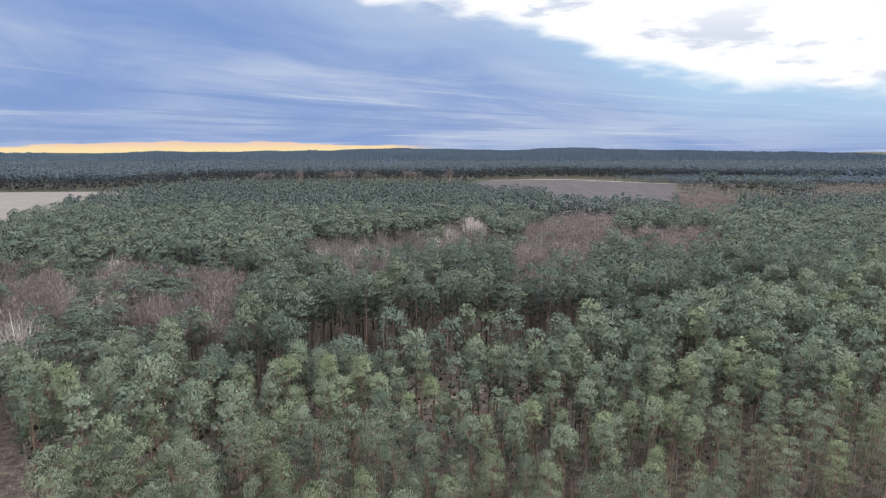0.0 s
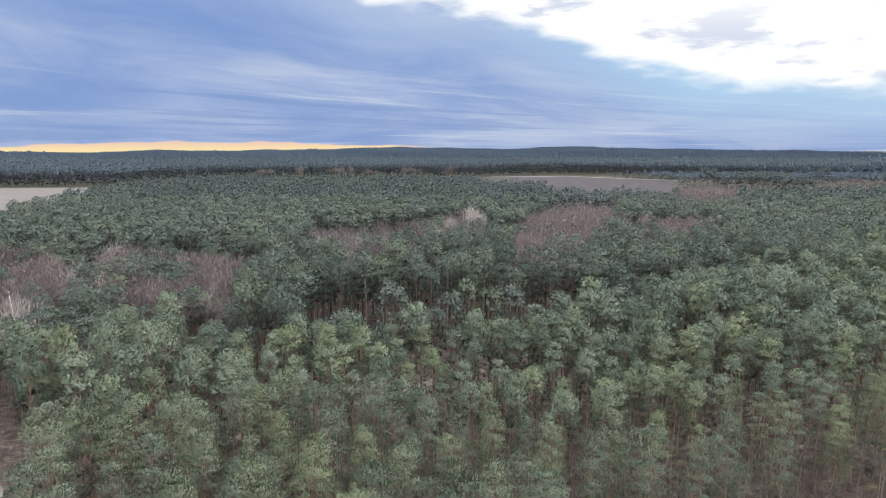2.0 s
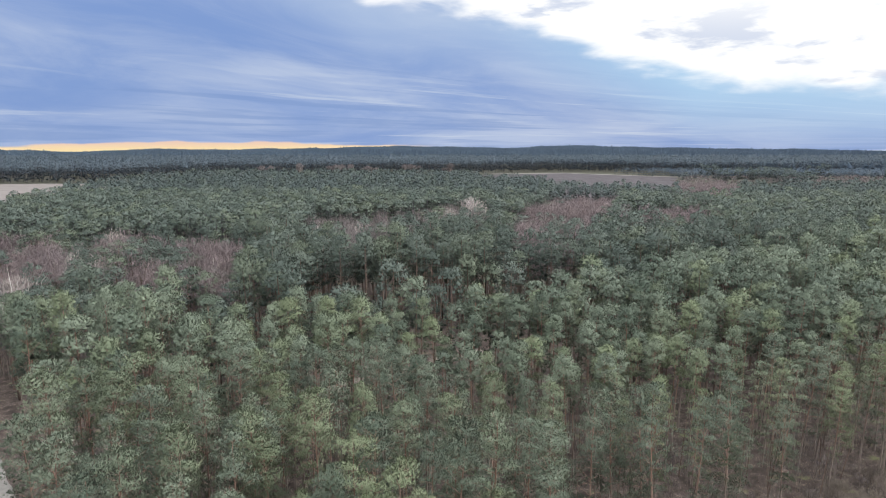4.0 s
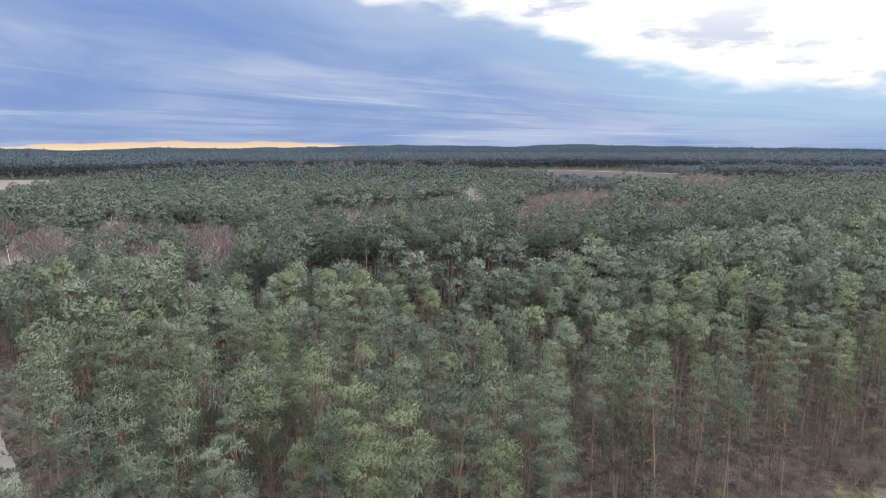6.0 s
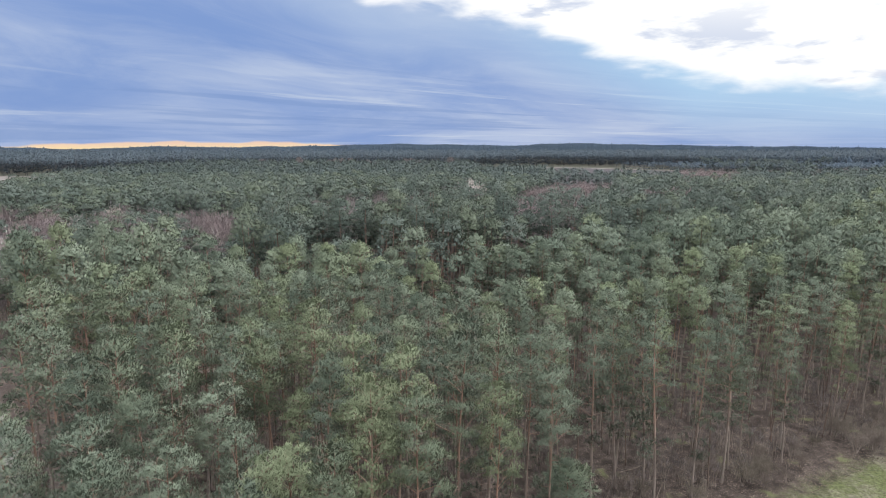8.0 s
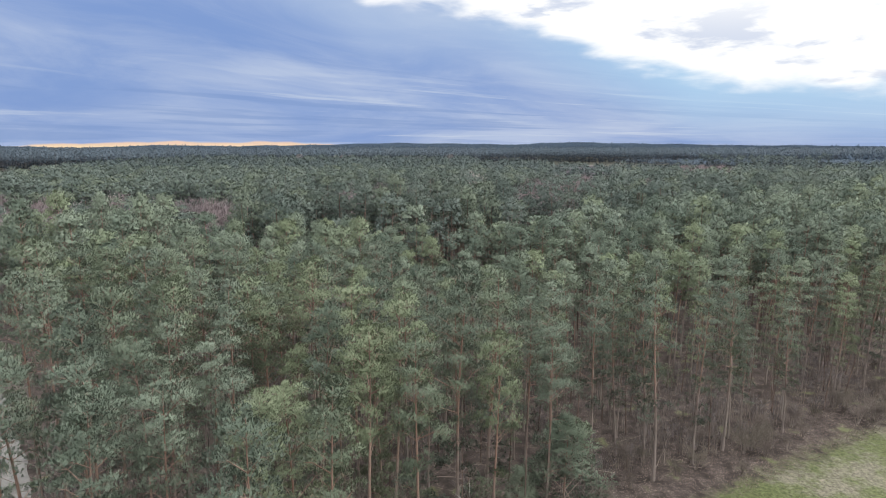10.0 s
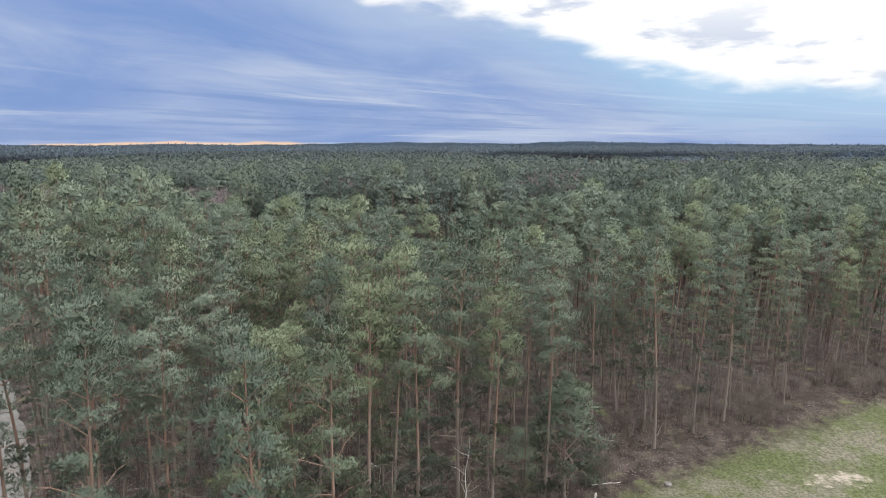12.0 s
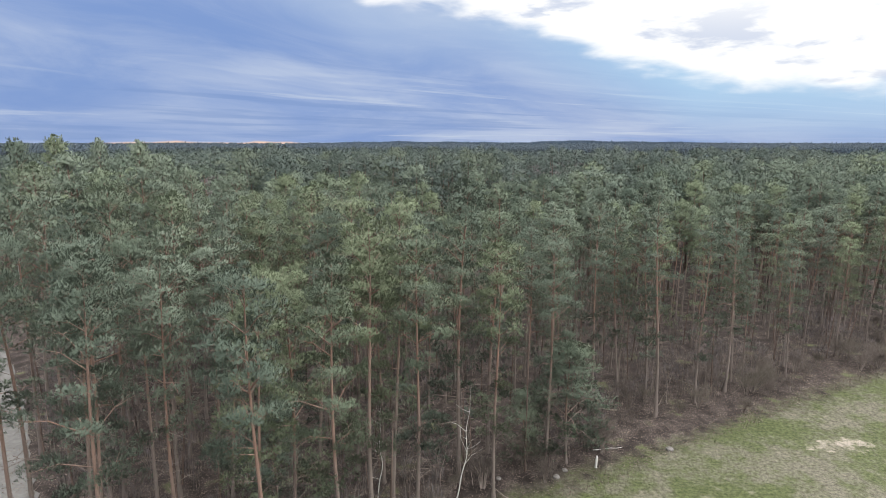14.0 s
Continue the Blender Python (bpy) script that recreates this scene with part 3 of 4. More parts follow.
def ground_material():
    """Brown litter under the wood, patchy meadow with dry grass and sand in front of it."""
    m, n = material("ground")
    place = n.put("ShaderNodeNewGeometry").outputs["Position"]
    x, y, z = n.split(place)
    wide = n.noise(place, 0.12, 3.0)
    mid = n.noise(place, 0.7, 4.0, 0.6)
    fine = n.noise(place, 6.0, 5.0, 0.7)
    specks = n.step(n.noise(place, 9.0, 2.0, 0.6), 0.57, 0.66)
    litter = n.mix(n.step(n.math("ADD", n.math("MULTIPLY", mid, 0.6), n.math("MULTIPLY", fine, 0.4)), 0.36, 0.64), (0.019, 0.015, 0.0135), (0.050, 0.040, 0.036))
    litter = n.mix(n.math("MULTIPLY", specks, n.step(mid, 0.42, 0.6)), litter, (0.19, 0.15, 0.13))
    moss = n.step(n.noise(place, 0.35, 3.0), 0.60, 0.72)
    litter = n.mix(n.math("MULTIPLY", moss, 0.55), litter, (0.085, 0.10, 0.04))
    grass = meadow_colour(n, place)
    one = n.math("ADD", 32.2, n.math("MULTIPLY", x, 0.524))
    two = n.math("ADD", 33.0, n.math("MULTIPLY", x, 1.4))
    rim = n.math("SUBTRACT", n.math("MINIMUM", one, two), y)
    open_land = n.step(n.math("ADD", rim, n.math("MULTIPLY", n.math("SUBTRACT", mid, 0.5), 7.0)), -1.2, 2.2)
    away = n.put("ShaderNodeVectorMath", Vector=place)
    away.operation = "LENGTH"
    rough_land = n.step(away.outputs["Value"], 425.0, 450.0)
    litter = n.mix(rough_land, litter, n.mix(mid, (0.018, 0.020, 0.014), (0.036, 0.035, 0.027)))
    colour = n.mix(open_land, litter, grass)
    bp = n.put("ShaderNodeBump", Strength=0.6, Distance=0.08, Height=n.math("ADD", fine, mid))
    bs = n.put("ShaderNodeBsdfPrincipled", Base_Color=colour, Roughness=0.95, Normal=bp.outputs[0])
    bs.inputs["Specular IOR Level"].default_value = 0.08
    n.put("ShaderNodeOutputMaterial", Surface=bs.outputs[0])
    return m


def build_ground():
    radii = [0.0]
    while radii[-1] < 4850:
        radii.append(radii[-1] * 1.05 + 1.2)
    seg = 160
    ang = np.arange(seg) * 2 * np.pi / seg
    v = [np.zeros((1, 3))]
    for r in radii[1:]:
        px, py = r * np.sin(ang), r * np.cos(ang)
        v.append(np.stack([px, py, ground_height(px, py)], 1))
    v = np.concatenate(v)
    t = [(0, 1 + (s + 1) % seg, 1 + s) for s in range(seg)]
    for i in range(len(radii) - 2):
        a = 1 + i * seg
        for s in range(seg):
            p, q = a + s, a + (s + 1) % seg
            t += [(p, q, q + seg), (p, q + seg, p + seg)]
    ob = new("ground", mesh_of("ground", v, np.array(t), [ground_material()], None, False))
    tagged(ob, "brown leaf-covered woodland soil beside patchy green meadow", "ground", "", "structure")


def sheet(name, outline, mat, label, lift=0.05):
    bm = bmesh.new()
    bm.faces.new([bm.verts.new((x, y, float(ground_height(x, y)) + lift)) for x, y in outline])
    bmesh.ops.triangulate(bm, faces=bm.faces[:])
    bmesh.ops.recalc_face_normals(bm, faces=bm.faces[:])
    me = bpy.data.meshes.new(name)
    bm.to_mesh(me)
    bm.free()
    me.materials.append(mat)
    return tagged(new(name, me), label, "field", "", "structure")


def ribbon(name, line, width, mat, label):
    """A strip of road along a line, laid just over the ground, with uneven edges."""
    rng = np.random.default_rng(5)
    pts = []
    for (ax, ay), (bx, by) in zip(line, line[1:]):
        k = int(math.hypot(bx - ax, by - ay) / 1.2) + 1
        pts += [(ax + (bx - ax) * i / k, ay + (by - ay) * i / k) for i in range(k)]
    pts.append(line[-1])
    v, t = [], []
    for i, (x, y) in enumerate(pts):
        (px, py), (qx, qy) = pts[max(i - 1, 0)], pts[min(i + 1, len(pts) - 1)]
        d = math.hypot(qx - px, qy - py)
        nx, ny = (qy - py) / d, -(qx - px) / d
        for j, k in enumerate((-1.0, -0.5, 0.0, 0.5, 1.0)):
            w = width / 2 * k + (rng.normal(0, 0.15) if abs(k) == 1 else 0)
            gx, gy = x + nx * w, y + ny * w
            v.append((gx, gy, float(ground_height(gx, gy)) + (0.035 if abs(k) == 1 else 0.05 - 0.03 * (abs(k) == 0.5))))
        if i:
            for j in range(4):
                a = (i - 1) * 5 + j
                t += [(a, a + 5, a + 6), (a, a + 6, a + 1)]
    return tagged(new(name, mesh_of(name, v, t, [mat], None, False)), label, "road", "", "structure")


build_ground()
SAND = rough_surface("pale_sand", (0.10, 0.096, 0.092), (0.165, 0.158, 0.150), 2.5)
LANE_SAND = rough_surface("trodden_sand", (0.075, 0.066, 0.058), (0.15, 0.135, 0.118), 2.0)
STUBBLE = rough_surface("dry_field", (0.078, 0.071, 0.070), (0.116, 0.107, 0.105), 0.6, (0.25, 1, 1), 0.2)
PLOUGHED = rough_surface("ploughed_field", (0.034, 0.032, 0.035), (0.062, 0.058, 0.063), 0.5, (1, 0.3, 1), 0.2)
sheet("field_west", FIELD_WEST, STUBBLE, "pale dry stubble field behind the pines")
sheet("field_east", FIELD_EAST, PLOUGHED, "grey-brown ploughed field between the woods")
ribbon("road", ROAD, 3.4, SAND, "pale sandy road along the pine wood")
ribbon("forest_lane", LANE, 2.0, LANE_SAND, "narrow pale sandy lane between the pines")
ribbon("field_track", [(60, 738), (155, 753), (230, 696), (300, 650)], 9.0, SAND, "pale sandy track along the ploughed field")

# ---------------------------------------------------------------- the near wood, tree by tree
KNOWN = [  # x, y, height
    (-16.9, 24.0, 19.2), (-22.4, 27.0, 20.0), (-8.4, 28.0, 17.8), (-12.5, 29.5, 17.2), (-4.2, 30.0, 19.8), (-1.7, 30.8, 19.0),
    (-17.3, 30.5, 19.0), (-20.8, 31.3, 20.7), (-3.2, 33.2, 21.0), (1.0, 36.3, 21.5), (-27.0, 36.5, 20.7), (-6.3, 37.5, 20.6),
    (-5.5, 40.2, 20.2), (3.6, 40.3, 20.6), (8.2, 41.0, 19.7), (-20.1, 41.5, 20.0), (-23.0, 42.0, 22.0), (-9.7, 42.8, 21.0),
    (-17.6, 43.8, 18.3), (-31.6, 44.6, 22.4), (18.6, 46.2, 20.0), (-2.9, 46.0, 18.7), (23.5, 49.0, 17.5), (13.3, 47.7, 19.4),
    (-28.2, 48.8, 21.6), (-22.0, 50.0, 21.6), (16.5, 50.6, 17.7), (27.2, 51.2, 19.3), (36.7, 57.8, 17.0), (-21.1, 61.0, 18.6),
    (-16.2, 61.3, 19.1), (14.2, 61.6, 17.2),
]
rng = np.random.default_rng(11)
spots = list(KNOWN) + [(-44, 58, 24.4), (-41, 61.5, 24.8), (-37.5, 63, 24.3), (-34.0, 64, 24.1), (-31.0, 39.8, 20.6), (-36.4, 48.8, 21.2)]     # four that stand above the rest, two by the road
for x, y in scatter(rng, 3.6, -75, 75, 18, 84, lambda x, y: stand(x, y) == "pine" and (x > -46 or y > 34) and (near_line(ROAD, x, y) > 4.2)):
    if all((x - a) ** 2 + (y - b) ** 2 > 2.5 ** 2 for a, b, c in spots):
        k = 1.0 if rng.random() > 0.14 else rng.uniform(0.6, 0.85)
        spots.append((x, y, canopy(x, y) * k * rng.uniform(0.88, 1.08)))
spots.sort(key=lambda s: math.hypot(s[0] * 1.05, s[1]))
NEAR, REST = spots[:299], spots[299:]

close_pines = [make_pine(10 + i, b, r, 2.8, 44, 6, 0.17, 0.027, True, 1.2, w, g, p) for i, (b, r, w, g, p) in enumerate((
    (0.56, 2.5, 1.0, 0.32, 0.50), (0.30, 2.8, 1.45, 0.36, 0.56), (0.60, 2.4, 0.95, 0.28, 0.50), (0.20, 3.0, 1.55, 0.36, 0.60)))]
fine_pines = [make_pine(20 + i, b, r, 2.4, 23, 5, 0.19, 0.042, True, 1.28, w, g, p, c) for i, (b, r, w, g, p, c) in enumerate((
    (0.52, 2.1, 1.0, 0.24, 0.66, 0.30), (0.55, 2.1, 0.95, 0.22, 0.60, 0.30), (0.36, 2.6, 1.35, 0.34, 0.60, 0.0), (0.57, 2.0, 0.9, 0.22, 0.62, 0.30), (0.27, 2.8, 1.5, 0.36, 0.62, 0.0)))]
plain_pines = [make_pine(40 + i, b, r, 1.9, 17, 3, 0.25, 0.074, False, 1.35, w, g, p, c) for i, (b, r, w, g, p, c) in enumerate((
    (0.57, 2.1, 1.0, 0.20, 0.74, 0.45), (0.62, 2.0, 0.9, 0.20, 0.68, 0.40), (0.54, 2.2, 1.1, 0.24, 0.80, 0.50), (0.60, 2.1, 1.0, 0.20, 0.74, 0.45)))]
LABELS = ("tall Scots pine with a grey-green crown on bare forest floor", "slender Scots pine standing close among other pines")
for i, tree in enumerate(close_pines + fine_pines + plain_pines):
    tagged(tree, LABELS[i >= len(close_pines + fine_pines)], "pine tree", "pines of the near wood")
home = {}
for i, (x, y, tall) in enumerate(NEAR):
    pool = close_pines if i < 26 else fine_pines if i < 110 else plain_pines
    k = int(rng.integers(len(pool)))
    if x > -12 and side(WOOD_EDGE, x, y) < 11 and rng.random() < (0.85 if x < 12 else 0.97):
        pool, k = (close_pines, (1, 3)[int(rng.integers(2))]) if i < 26 else (fine_pines, (2, 4)[int(rng.integers(2))])
    tree = pool[k]
    wide = tall / TALL * rng.uniform(0.92, 1.12) * (0.72 if tall > 23.5 else 1.0)
    m = pose(x, y, float(ground_height(x, y)), rng.normal(0, 1.0), rng.normal(0, 1.0), rng.uniform(0, 360))
    m = m @ Matrix.Diagonal((wide, wide, tall / TALL, 1))
    if tree in home:
        copy_thing(tree, m)
    else:
        home[tree] = m
for tree in close_pines + fine_pines + plain_pines:
    if tree in home:
        tree.matrix_basis = home[tree]
    else:     # a pattern that no place has taken
        for piece in list(tree.children):
            bpy.data.objects.remove(piece)
        bpy.data.objects.remove(tree)

# ---------------------------------------------------------------- the woods further off, joined
rng = np.random.default_rng(3)
mid_pines = [pine_soup(rng, rng.uniform(0.52, 0.62), rng.uniform(2.3, 3.0), 1.3, 1.2, 1.65, 11, 2, 0.34, 0.115, 4, rng.uniform(0.45, 0.65), 0.42) for i in range(8)]
back_pines = [pine_soup(rng, rng.uniform(0.50, 0.60), rng.uniform(2.2, 2.9), 1.9, 0.4, 2.1, 9, 1, 0.58, 0.26, 3, rng.uniform(0.40, 0.60), 0.55, (3, 5)) for i in range(8)]
far_pines = [pine_soup(rng, rng.uniform(0.40, 0.50), rng.uniform(2.0, 2.6), 3.0, 0.0, 2.8, 5, 1, 1.1, 0.45, 3, rng.uniform(0.45, 0.6), 0.65, (2, 4)) for i in range(8)]
field_pines = [pine_soup(rng, rng.uniform(0.10, 0.26), rng.uniform(1.9, 2.4), 3.9, 0.0, 2.9, 5, 1, 1.2, 0.50, 3, rng.uniform(0.4, 0.55), 0.7, (2, 4)) for i in range(6)]


def pine_spots(rng, step, y0, y1, limit=900, kinds=("pine",)):
    return [(x, y, canopy(x, y) / TALL * (rng.uniform(0.74, 1.10) if y < 170 else rng.uniform(0.74, 1.0) if x < 20 else rng.uniform(0.70, 0.94)) * (0.72 if any(inside(p, x, y) for p in BARE.values()) else 1.0), rng.uniform(0.95, 1.28))
            for x, y in scatter(rng, step, -limit, limit, y0, y1, lambda x, y: stand(x, y) in kinds)]


rest = [(x, y, h / TALL, 1.0) for x, y, h in REST]
near_spots = rest + pine_spots(rng, 4.4, 84, 170)
is_young = lambda x, y: x > -6 and y < 86 + 0.62 * max(x, 0)     # the paler young stand runs on here
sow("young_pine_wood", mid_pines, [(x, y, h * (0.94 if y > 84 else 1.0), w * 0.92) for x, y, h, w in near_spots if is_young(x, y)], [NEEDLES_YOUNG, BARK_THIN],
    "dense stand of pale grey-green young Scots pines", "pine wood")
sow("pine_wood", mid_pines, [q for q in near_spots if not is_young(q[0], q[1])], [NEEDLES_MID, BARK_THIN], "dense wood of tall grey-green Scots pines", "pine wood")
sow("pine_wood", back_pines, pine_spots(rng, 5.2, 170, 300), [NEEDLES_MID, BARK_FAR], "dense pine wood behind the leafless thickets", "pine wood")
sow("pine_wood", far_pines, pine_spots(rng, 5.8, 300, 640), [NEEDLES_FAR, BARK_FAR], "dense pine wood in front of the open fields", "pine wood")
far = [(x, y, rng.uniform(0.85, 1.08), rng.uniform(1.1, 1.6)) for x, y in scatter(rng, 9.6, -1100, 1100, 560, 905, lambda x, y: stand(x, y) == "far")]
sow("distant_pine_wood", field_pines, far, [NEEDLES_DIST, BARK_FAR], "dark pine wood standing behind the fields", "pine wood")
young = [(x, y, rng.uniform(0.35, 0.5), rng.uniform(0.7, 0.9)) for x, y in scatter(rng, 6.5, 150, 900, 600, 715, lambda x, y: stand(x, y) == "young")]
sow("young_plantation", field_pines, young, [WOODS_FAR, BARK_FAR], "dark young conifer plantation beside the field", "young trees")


def woods_far():
    """Forest to the skyline: pointed and rounded crowns, joined."""
    rng = np.random.default_rng(8)
    n = 32000
    r = np.sqrt(rng.uniform(895 ** 2, 2330 ** 2, n))
    a = rng.uniform(-0.74, 0.74, n)
    x, y = r * np.sin(a), r * np.cos(a)
    z = ground_height(x, y)
    tall = rng.uniform(15, 18.5, n) + 2.5 * np.sin(x * 0.013 + y * 0.007) + (rng.random(n) < 0.02) * 3
    wide = rng.uniform(3.6, 6.0, n) * (1 + r / 5000)
    turn = rng.uniform(0, 6.28, n)
    v, t = [], []
    top = np.stack([x, y, z + tall], 1)
    rim = []
    for j in range(5):
        b = turn + j * 1.2566
        k = rng.uniform(0.7, 1.15, n)
        rim.append(np.stack([x + wide * k * np.cos(b), y + wide * k * np.sin(b), z + tall * rng.uniform(0.30, 0.62, n)], 1))
    tris = []
    for j in range(5):
        tris.append(np.stack([top + rng.normal(0, 0.4, (n, 3)), rim[j], rim[(j + 1) % 5]], 1))
    tri = np.concatenate(tris)
    # The blue of this forest is air haze, held in its base colour.
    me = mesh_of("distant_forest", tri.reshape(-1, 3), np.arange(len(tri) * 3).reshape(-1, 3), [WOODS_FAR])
    tagged(new("distant_forest", me), "conifer forest reaching to the low skyline, tinted blue for haze", "forest", "", "stuff")


woods_far()

# ---------------------------------------------------------------- leafless thickets and birches
rng = np.random.default_rng(17)
bushes = [bare_soup(rng, 10.5, 2.5, 5, 26, 0.9, 0.065) for i in range(6)]
low_bushes = [bare_soup(rng, 4.5, 2.2, 3, 9, 1.0, 0.16) for i in range(4)]
pale_trees = [bare_soup(rng, 13.0, 2.6, 8, 26, 1.4, 0.13) for i in range(5)]
for name, step, size, label in (("thicket", 3.7, 1.25, "purple-brown leafless alder thicket among the pines"), ("hollow", 3.4, 0.85, "grey-brown leafless bushes in a damp hollow"),
                                ("alders", 3.9, 1.15, "reddish leafless alder thicket between pine stands"), ("row", 4.0, 1.25, "reddish leafless bushes along the pines"),
                                ("clump", 4.5, 1.2, "reddish leafless bushes near the field"), ("birches", 4.5, 1.2, "grey leafless birch grove among the pines")):
    spots = [(x, y, size * rng.uniform(0.75, 1.2), size * rng.uniform(0.9, 1.3)) for x, y in scatter(rng, step, -150, 220, 90, 420, lambda x, y: stand(x, y) == name)]
    sow("bare_thicket", bushes, spots, [TWIGS_GREY if name in ("birches", "hollow") else TWIGS, DEADWOOD], label, "thicket")
fringe = [(x, y, rng.uniform(0.7, 1.15), rng.uniform(1.2, 1.8)) for x, y in scatter(rng, 8.5, -240, 60, 640, 760, lambda x, y: stand(x, y) == "fringe")]
sow("birch_row", pale_trees, fringe, [TWIGS_GREY, DEADWOOD], "pale leafless birches in front of the far pines", "birches")
scrub = [(x, y, rng.uniform(0.6, 1.3), rng.uniform(1.6, 2.8)) for x, y in scatter(rng, 11.0, 130, 600, 345, 640, lambda x, y: stand(x, y) == "scrub")]
sow("field_scrub", low_bushes, scrub, [TWIGS_GREY, DEADWOOD], "grey leafless scrub on rough grass by the field", "scrub")


def make_birch(seed, tall, twig_count):
    """A bare birch: white trunk, limbs and a haze of fine twigs."""
    rng = np.random.default_rng(seed)
    tree = new("birch_tree")
    bend = rng.normal(0, 0.5, 2)
    axis = lambda k: np.array([bend[0] * k * k, bend[1] * k * k, tall * k])
    ks = np.linspace(-0.02, 1, 9)
    v, t = tube([axis(k) for k in ks], 0.011 * tall * (1.05 - ks), 7)
    part("trunk", mesh_of("trunk", v, t, [BIRCH], None, False), tree)
    place = []
    for i in range(14):
        k = rng.uniform(0.16, 0.72)
        turn, out = i * 2.4 + rng.normal(0, 0.3), tall * (1.02 - k) * rng.uniform(0.22, 0.34)
        a = axis(k)
        b = a + np.array([out * math.cos(turn), out * math.sin(turn), min(out * 2.3, tall * (0.97 - k))])
        mid = a + (b - a) * 0.5 + np.array([0.16 * out * math.cos(turn), 0.16 * out * math.sin(turn), -0.10 * out])
        v, t = tube([a, mid, b], [0.0048 * tall, 0.0032 * tall, 0.010], 4)
        part("limb", mesh_of("limb", v, t, [BIRCH], None, False), tree)
        q = rng.random((twig_count, 1)) * 0.8 + 0.2
        place.append(a + (b - a) * q + rng.normal(0, 0.045 * tall, (twig_count, 3)))
    place = np.concatenate(place)
    way = place * np.array([1.2 / tall, 1.2 / tall, 0]) + np.array([0, 0, 0.6])
    s = Soup()
    s.blades(spray(rng, place, way, 2, 0.075 * tall, 0.0048 * tall, 0.35))
    part("twig_crown", s.mesh("twig_crown", [TWIGS_PALE]), tree, "fine pale grey twigs")
    return tagged(tree, "leafless white-trunked birch with a pale twiggy crown", "birch tree", "birches among the pines")


birches = [make_birch(70 + i, 13.0, 40) for i in range(4)]
BIRCH_SPOTS = [(-75, 99.5, 17), (-98, 172, 14), (-86, 140, 12), (-89, 137, 13), (11.5, 243, 17), (14.5, 239, 16), (4, 232, 14), (-40, 190, 13), (-28, 194, 13),
               (-18, 196, 12), (-53, 133, 12.5), (-48, 131, 11), (-72, 120, 10), (-128, 168, 12), (-122, 163, 11), (41, 203, 10), (33, 200, 9.5), (-3, 214, 13)]
for i, (x, y, tall) in enumerate(BIRCH_SPOTS):
    m = pose(x, y, float(ground_height(x, y)), 0, 0, rng.uniform(0, 360)) @ Matrix.Diagonal((tall / 11.5, tall / 11.5, tall / 11.8, 1))
    if i < 4:
        home[birches[i]] = m
    else:
        copy_thing(birches[i % 4], m)
for tree in birches:
    tree.matrix_basis = home[tree]


# ---------------------------------------------------------------- the wood's edge, close up
def make_sapling(seed, tall, lean):
    rng = np.random.default_rng(seed)
    tree = new("birch_sapling")
    axis = lambda k: np.array([lean * k + 0.25 * math.sin(5 * k) + 0.07 * math.sin(17 * k), 0.1 * math.sin(7 * k) + 0.06 * math.sin(21 * k), tall * k])
    ks = np.linspace(0, 1, 20)
    v, t = tube([axis(k) for k in ks], 0.042 * (1.08 - ks), 6)
    part("trunk", mesh_of("trunk", v, t, [BIRCH], None, False), tree)
    for i in range(13):
        k = rng.uniform(0.3, 0.98)
        a = axis(k)
        turn, out = rng.uniform(0, 6.3), rng.uniform(0.5, 1.5)
        b = a + np.array([out * math.cos(turn), out * math.sin(turn), out * 0.8])
        v, t = tube([a, (a + b) / 2 + rng.normal(0, 0.08, 3), b], [0.016, 0.010, 0.004], 4)
        part("branch", mesh_of("branch", v, t, [DEADWOOD if i % 2 else BIRCH], None, False), tree)
    return tagged(tree, "thin leaning white birch sapling at the wood's edge", "birch sapling", "birch saplings")


make_sapling(1, 7.2, 0.9).matrix_basis = pose(-4.6, 32.8, 0)
make_sapling(2, 8.6, 1.5).matrix_basis = pose(0.6, 32.9, 0)


def make_shrub(seed, tall):
    rng = np.random.default_rng(seed)
    shrub = new("bare_shrub")
    stems, twigs = Soup(), []
    for i in range(11):
        turn, out = rng.uniform(0, 6.3), rng.uniform(0.2, 1.1) * tall * 0.5
        tip = np.array([out * math.cos(turn), out * math.sin(turn), tall * rng.uniform(0.6, 1)])
        bow = tip * np.array([0.35, 0.35, 0.55])
        v, t = tube([np.array([0.1 * math.cos(turn), 0.1 * math.sin(turn), -0.1]), bow, tip], [0.022, 0.014, 0.004], 4)
        stems.add(v, t)
        k = rng.random((26, 1)) * 0.8 + 0.2
        twigs.append(bow + (tip - bow) * k + rng.normal(0, 0.09 * tall, (26, 3)))
    part("stool", stems.mesh("stool", [DEADWOOD], False), shrub)
    place = np.concatenate(twigs)
    s = Soup()
    s.blades(spray(rng, place, place * np.array([0.3, 0.3, 0]) + np.array([0, 0, 0.6]), 3, 0.55, 0.022, 0.5))
    part("twig_crown", s.mesh("twig_crown", [SHRUB_TWIGS]), shrub)
    return tagged(shrub, "leafless grey-brown shrub at the edge of the wood", "shrub", "shrubs at the wood's edge")


shrubs = [make_shrub(90 + i, 2.6) for i in range(4)]
rng = np.random.default_rng(23)
count = 0
while count < 48:
    x = rng.uniform(-8, 62)
    y = float(np.interp(x, *zip(*WOOD_EDGE))) + rng.normal(0.5, 2.2)
    if y - float(np.interp(x, *zip(*GRASS_EDGE))) < 0.6:
        continue
    k = rng.uniform(0.45, 1.25)
    m = pose(x, y, float(ground_height(x, y)), 0, 0, rng.uniform(0, 360)) @ Matrix.Diagonal((k, k, k, 1))
    if count < 4:
        home[shrubs[count]] = m
    else:
        copy_thing(shrubs[count % 4], m)
    count += 1
for shrub in shrubs:
    shrub.matrix_basis = home[shrub]


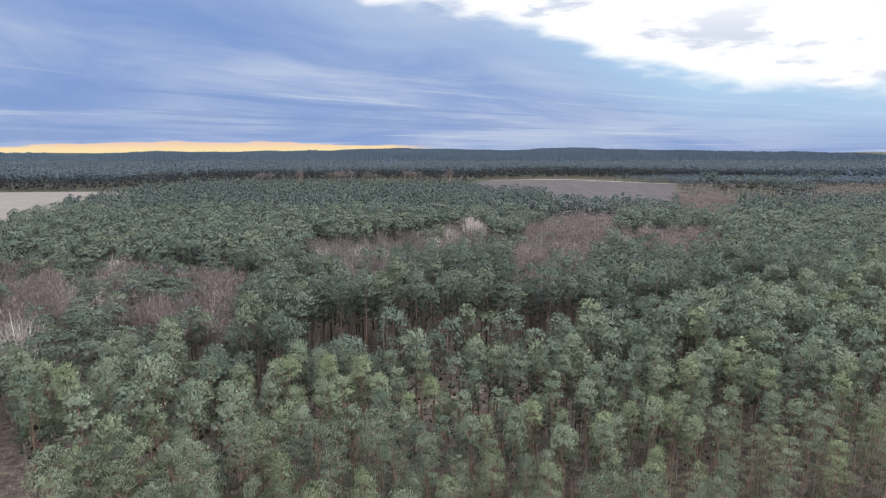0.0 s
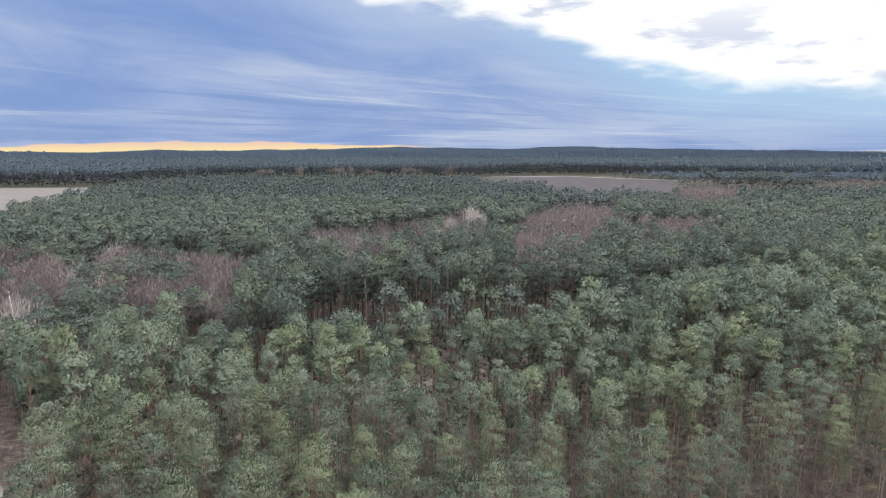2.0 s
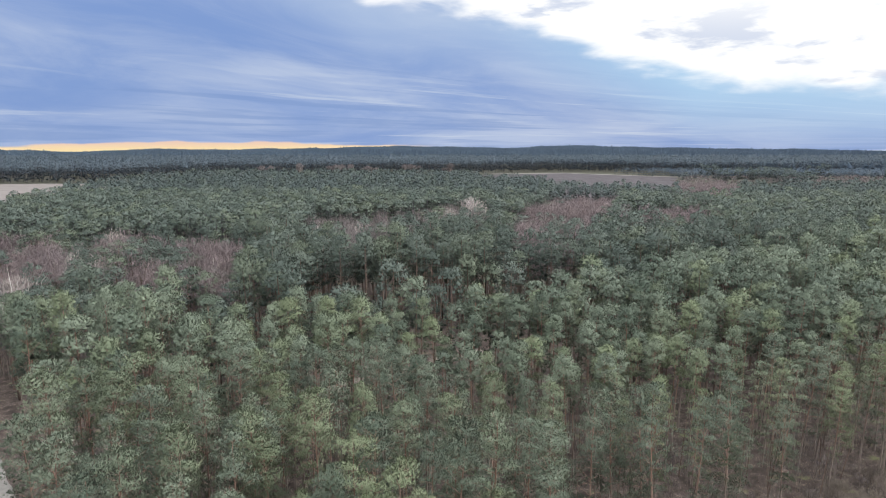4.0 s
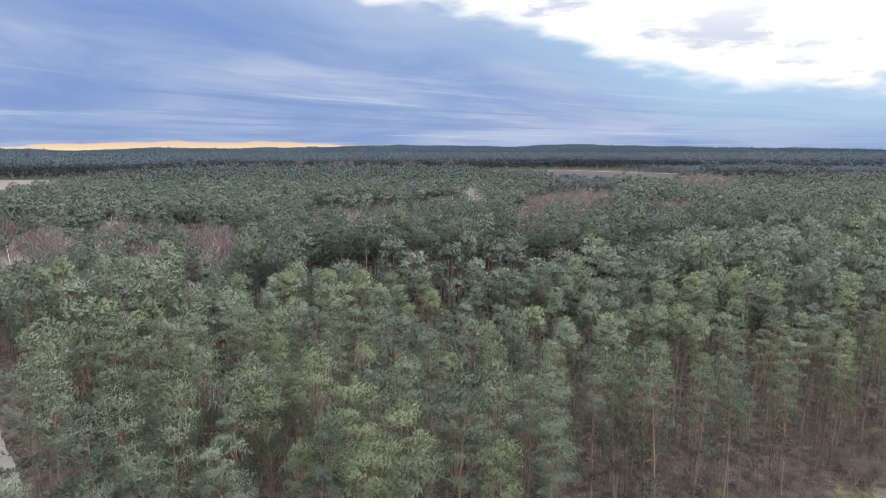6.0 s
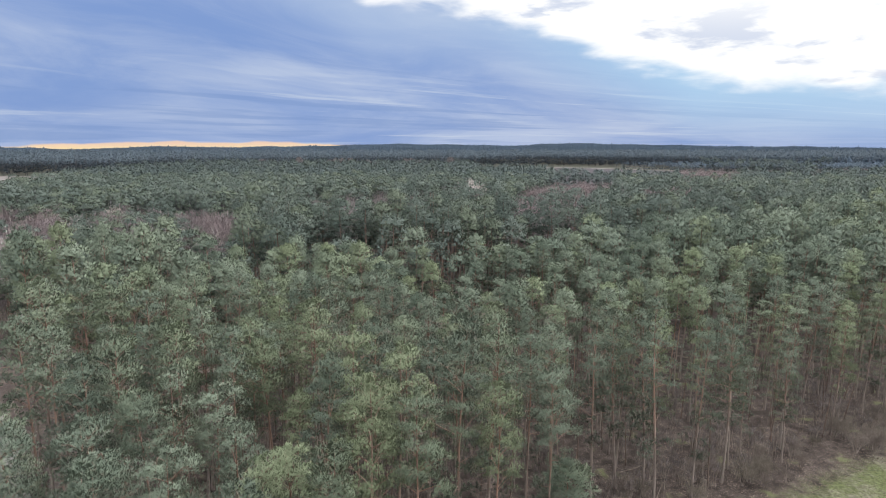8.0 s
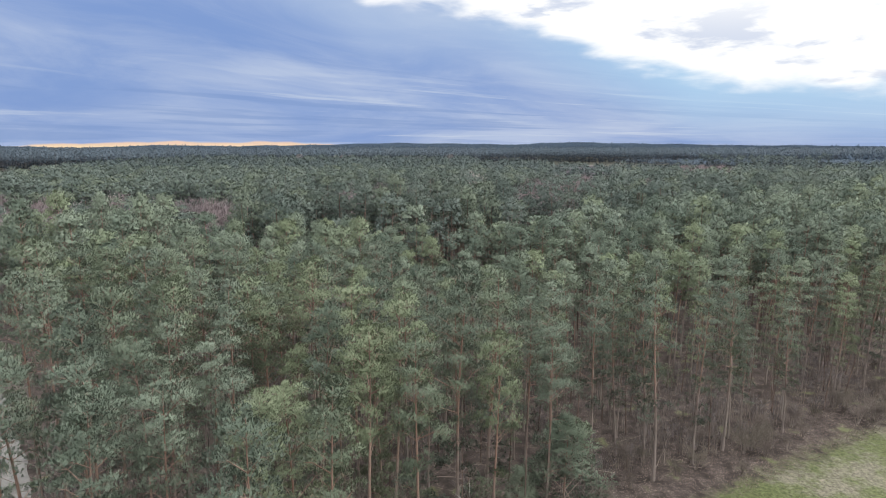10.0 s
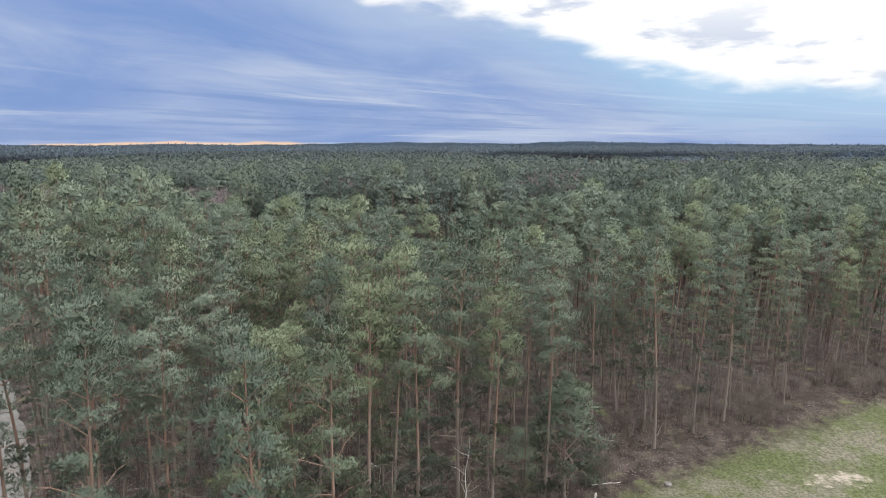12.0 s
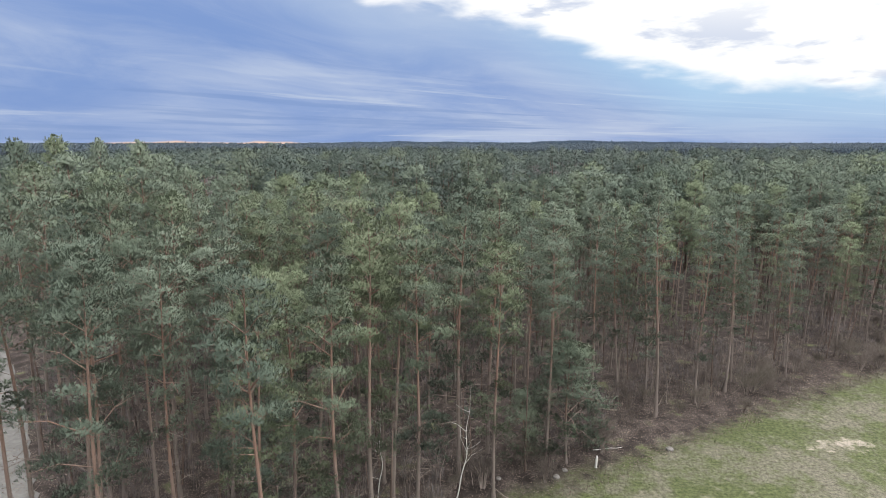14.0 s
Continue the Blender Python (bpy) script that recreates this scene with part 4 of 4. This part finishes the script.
undergrowth = [bare_soup(np.random.default_rng(300 + i), 2.4, 0.9, 5, 7, 0.5, 0.02, 0.1) for i in range(5)]
under = [(x, y, rng.uniform(0.5, 1.7), rng.uniform(0.7, 1.5)) for x, y in scatter(rng, 2.2, -45, 60, 24, 72, lambda x, y: stand(x, y) == "pine" and noise.noise((x * 0.12, y * 0.12, 1.0)) > -0.1)]
sow("undergrowth", undergrowth, under, [TWIGS_GREY, DEADWOOD], "thin leafless grey-brown undergrowth below the pines", "undergrowth")


def thin_stem(rng):
    s = Soup()
    tall = rng.uniform(9, 14)
    lean = rng.normal(0, 0.5, 2)
    at = lambda k: np.array([lean[0] * k, lean[1] * k, tall * k])
    s.add(*tube([at(-0.02), at(0.5), at(1.0)], [0.075, 0.055, 0.015], 5))
    for i in range(12):
        a = at(rng.uniform(0.2, 0.98))
        turn, out = rng.uniform(0, 6.3), rng.uniform(0.3, 1.1)
        s.add(*tube([a, a + np.array([out * math.cos(turn), out * math.sin(turn), rng.normal(0.05, 0.2)])], [0.016, 0.004], 3))
    return s.arrays()


stems = [thin_stem(rng) for i in range(6)]
STEM_SPOTS = [(x, y, rng.uniform(0.6, 1.1), 1.0) for x, y in scatter(rng, 5.5, -40, 66, 26, 78, lambda x, y: stand(x, y) == "pine" and side(WOOD_EDGE, x, y) > 0.8)]
sow("thin_pine_stems", stems, STEM_SPOTS, [BARK_THIN], "thin bare dying pine stems crowded inside the wood", "tree stems")


def make_young_pine(seed, tall, base, reach):
    tree = make_pine(seed, base, reach, 3.0, 24, 5, 0.40, 0.055, True, 1.7, 1.5, 0.2, 0.7)
    tree.name = "young_pine"
    return tagged(tree, "young Scots pine with needles almost to the ground", "pine tree", "young pines at the wood's edge")


for seed, x, y, tall, base, reach, fat in ((61, 9.4, 38.7, 9.5, 0.16, 4.8, 1.8), (62, 6.0, 38.4, 6.0, 0.14, 4.6, 1.5), (63, -10.5, 31.2, 8.0, 0.12, 4.6, 1.6)):
    k = tall / TALL
    make_young_pine(seed, tall, base, reach).matrix_basis = pose(x, y, 0, 0, 0, seed * 40) @ Matrix.Diagonal((k * fat, k * fat, k, 1))


def make_stone(seed, size):
    rng = np.random.default_rng(seed)
    bm = bmesh.new()
    bmesh.ops.create_icosphere(bm, subdivisions=2, radius=size)
    for v in bm.verts:
        v.co *= 1 + 0.25 * noise.noise(v.co * 2.2 / size + Vector((seed, 0, 0)))
        v.co.z *= 0.6
    me = bpy.data.meshes.new("stone")
    bm.to_mesh(me)
    bm.free()
    me.materials.append(STONE)
    return tagged(new("stone", me), "pale grey field stone lying in the grass", "stone", "stones by the wood")


for i, (x, y, s) in enumerate(((17.9, 40.6, 0.32), (9.0, 37.6, 0.22), (8.2, 36.7, 0.26), (4.0, 36.5, 0.2))):
    make_stone(i, s).matrix_basis = pose(x, y, 0.03)


def make_stump(x, y):
    v, t = tube([(0, 0, -0.1), (0.02, 0, 0.5), (0.05, 0.02, 0.95), (0.05, 0.02, 1.0)], [0.10, 0.085, 0.075, 0.02], 9)
    stump = tagged(new("birch_stump", mesh_of("birch_stump", v, t, [BIRCH], None, False)), "broken white birch stump standing in dry grass", "stump")
    stump.matrix_basis = pose(x, y, 0, 3, 0, 0)


make_stump(11.4, 38.0)


def make_log(x, y, size, turn, bark, label):
    rng = np.random.default_rng(int(x * 10) + 400)
    k = np.linspace(0, 1, 6)
    pts = [(size * (q - 0.5), rng.normal(0, 0.06), 0.05 + 0.12 * q * q) for q in k]
    v, t = tube(pts, 0.042 * (1.1 - 0.7 * k), 6)
    log = tagged(new("fallen_branch", mesh_of("fallen_branch", v, t, [bark], None, False)), label, "fallen branch", "fallen wood")
    log.matrix_basis = pose(x, y, 0, 0, 0, turn)


make_log(13.0, 40.6, 2.4, 8, BIRCH, "white fallen birch branch on brown leaves")
for i in range(26):
    x = rng.uniform(-14, 40)
    y = float(np.interp(x, *zip(*WOOD_EDGE))) + rng.uniform(-1.0, 7)
    make_log(x, y, rng.uniform(1.5, 4.5), rng.uniform(0, 180), DEADWOOD, "grey dead branch lying on the forest floor")


def strew(name, count, box, keep, size, width, up, mat, label, category):
    """Blades or leaves strewn over a piece of ground, one mesh."""
    rng = np.random.default_rng(count)
    x = rng.uniform(box[0], box[1], count)
    y = rng.uniform(box[2], box[3], count)
    ok = keep(x, y)
    x, y = x[ok], y[ok]
    p = np.stack([x, y, ground_height(x, y) + 0.02], 1)
    w = np.tile([0.0, 0.0, up], (len(p), 1))
    s = Soup()
    s.blades(spray(rng, p, w, 3 if up > 0.3 else 1, size, width, 0.5 if up > 0.3 else 1.0))
    return tagged(new(name, s.mesh(name, [mat])), label, category, "", "stuff")


strew("meadow_grass", 30000, (-4, 62, 26, 62), lambda x, y: y < np.interp(x, *zip(*GRASS_EDGE)) + 0.8, 0.075, 0.030, 0.8, grass_material(),
      "short patchy green and straw-coloured meadow grass", "grass")
strew("leaf_litter", 90000, (-34, 62, 22, 76), lambda x, y: (y > np.interp(x, *zip(*GRASS_EDGE)) - 1.5) & ((y < np.interp(x, *zip(*WOOD_EDGE)) + 9) | (x < -2) & (y < 52)), 0.12, 0.10, 0.15, LITTER,
      "dry brown fallen leaves and twigs under the pines", "fallen leaves")
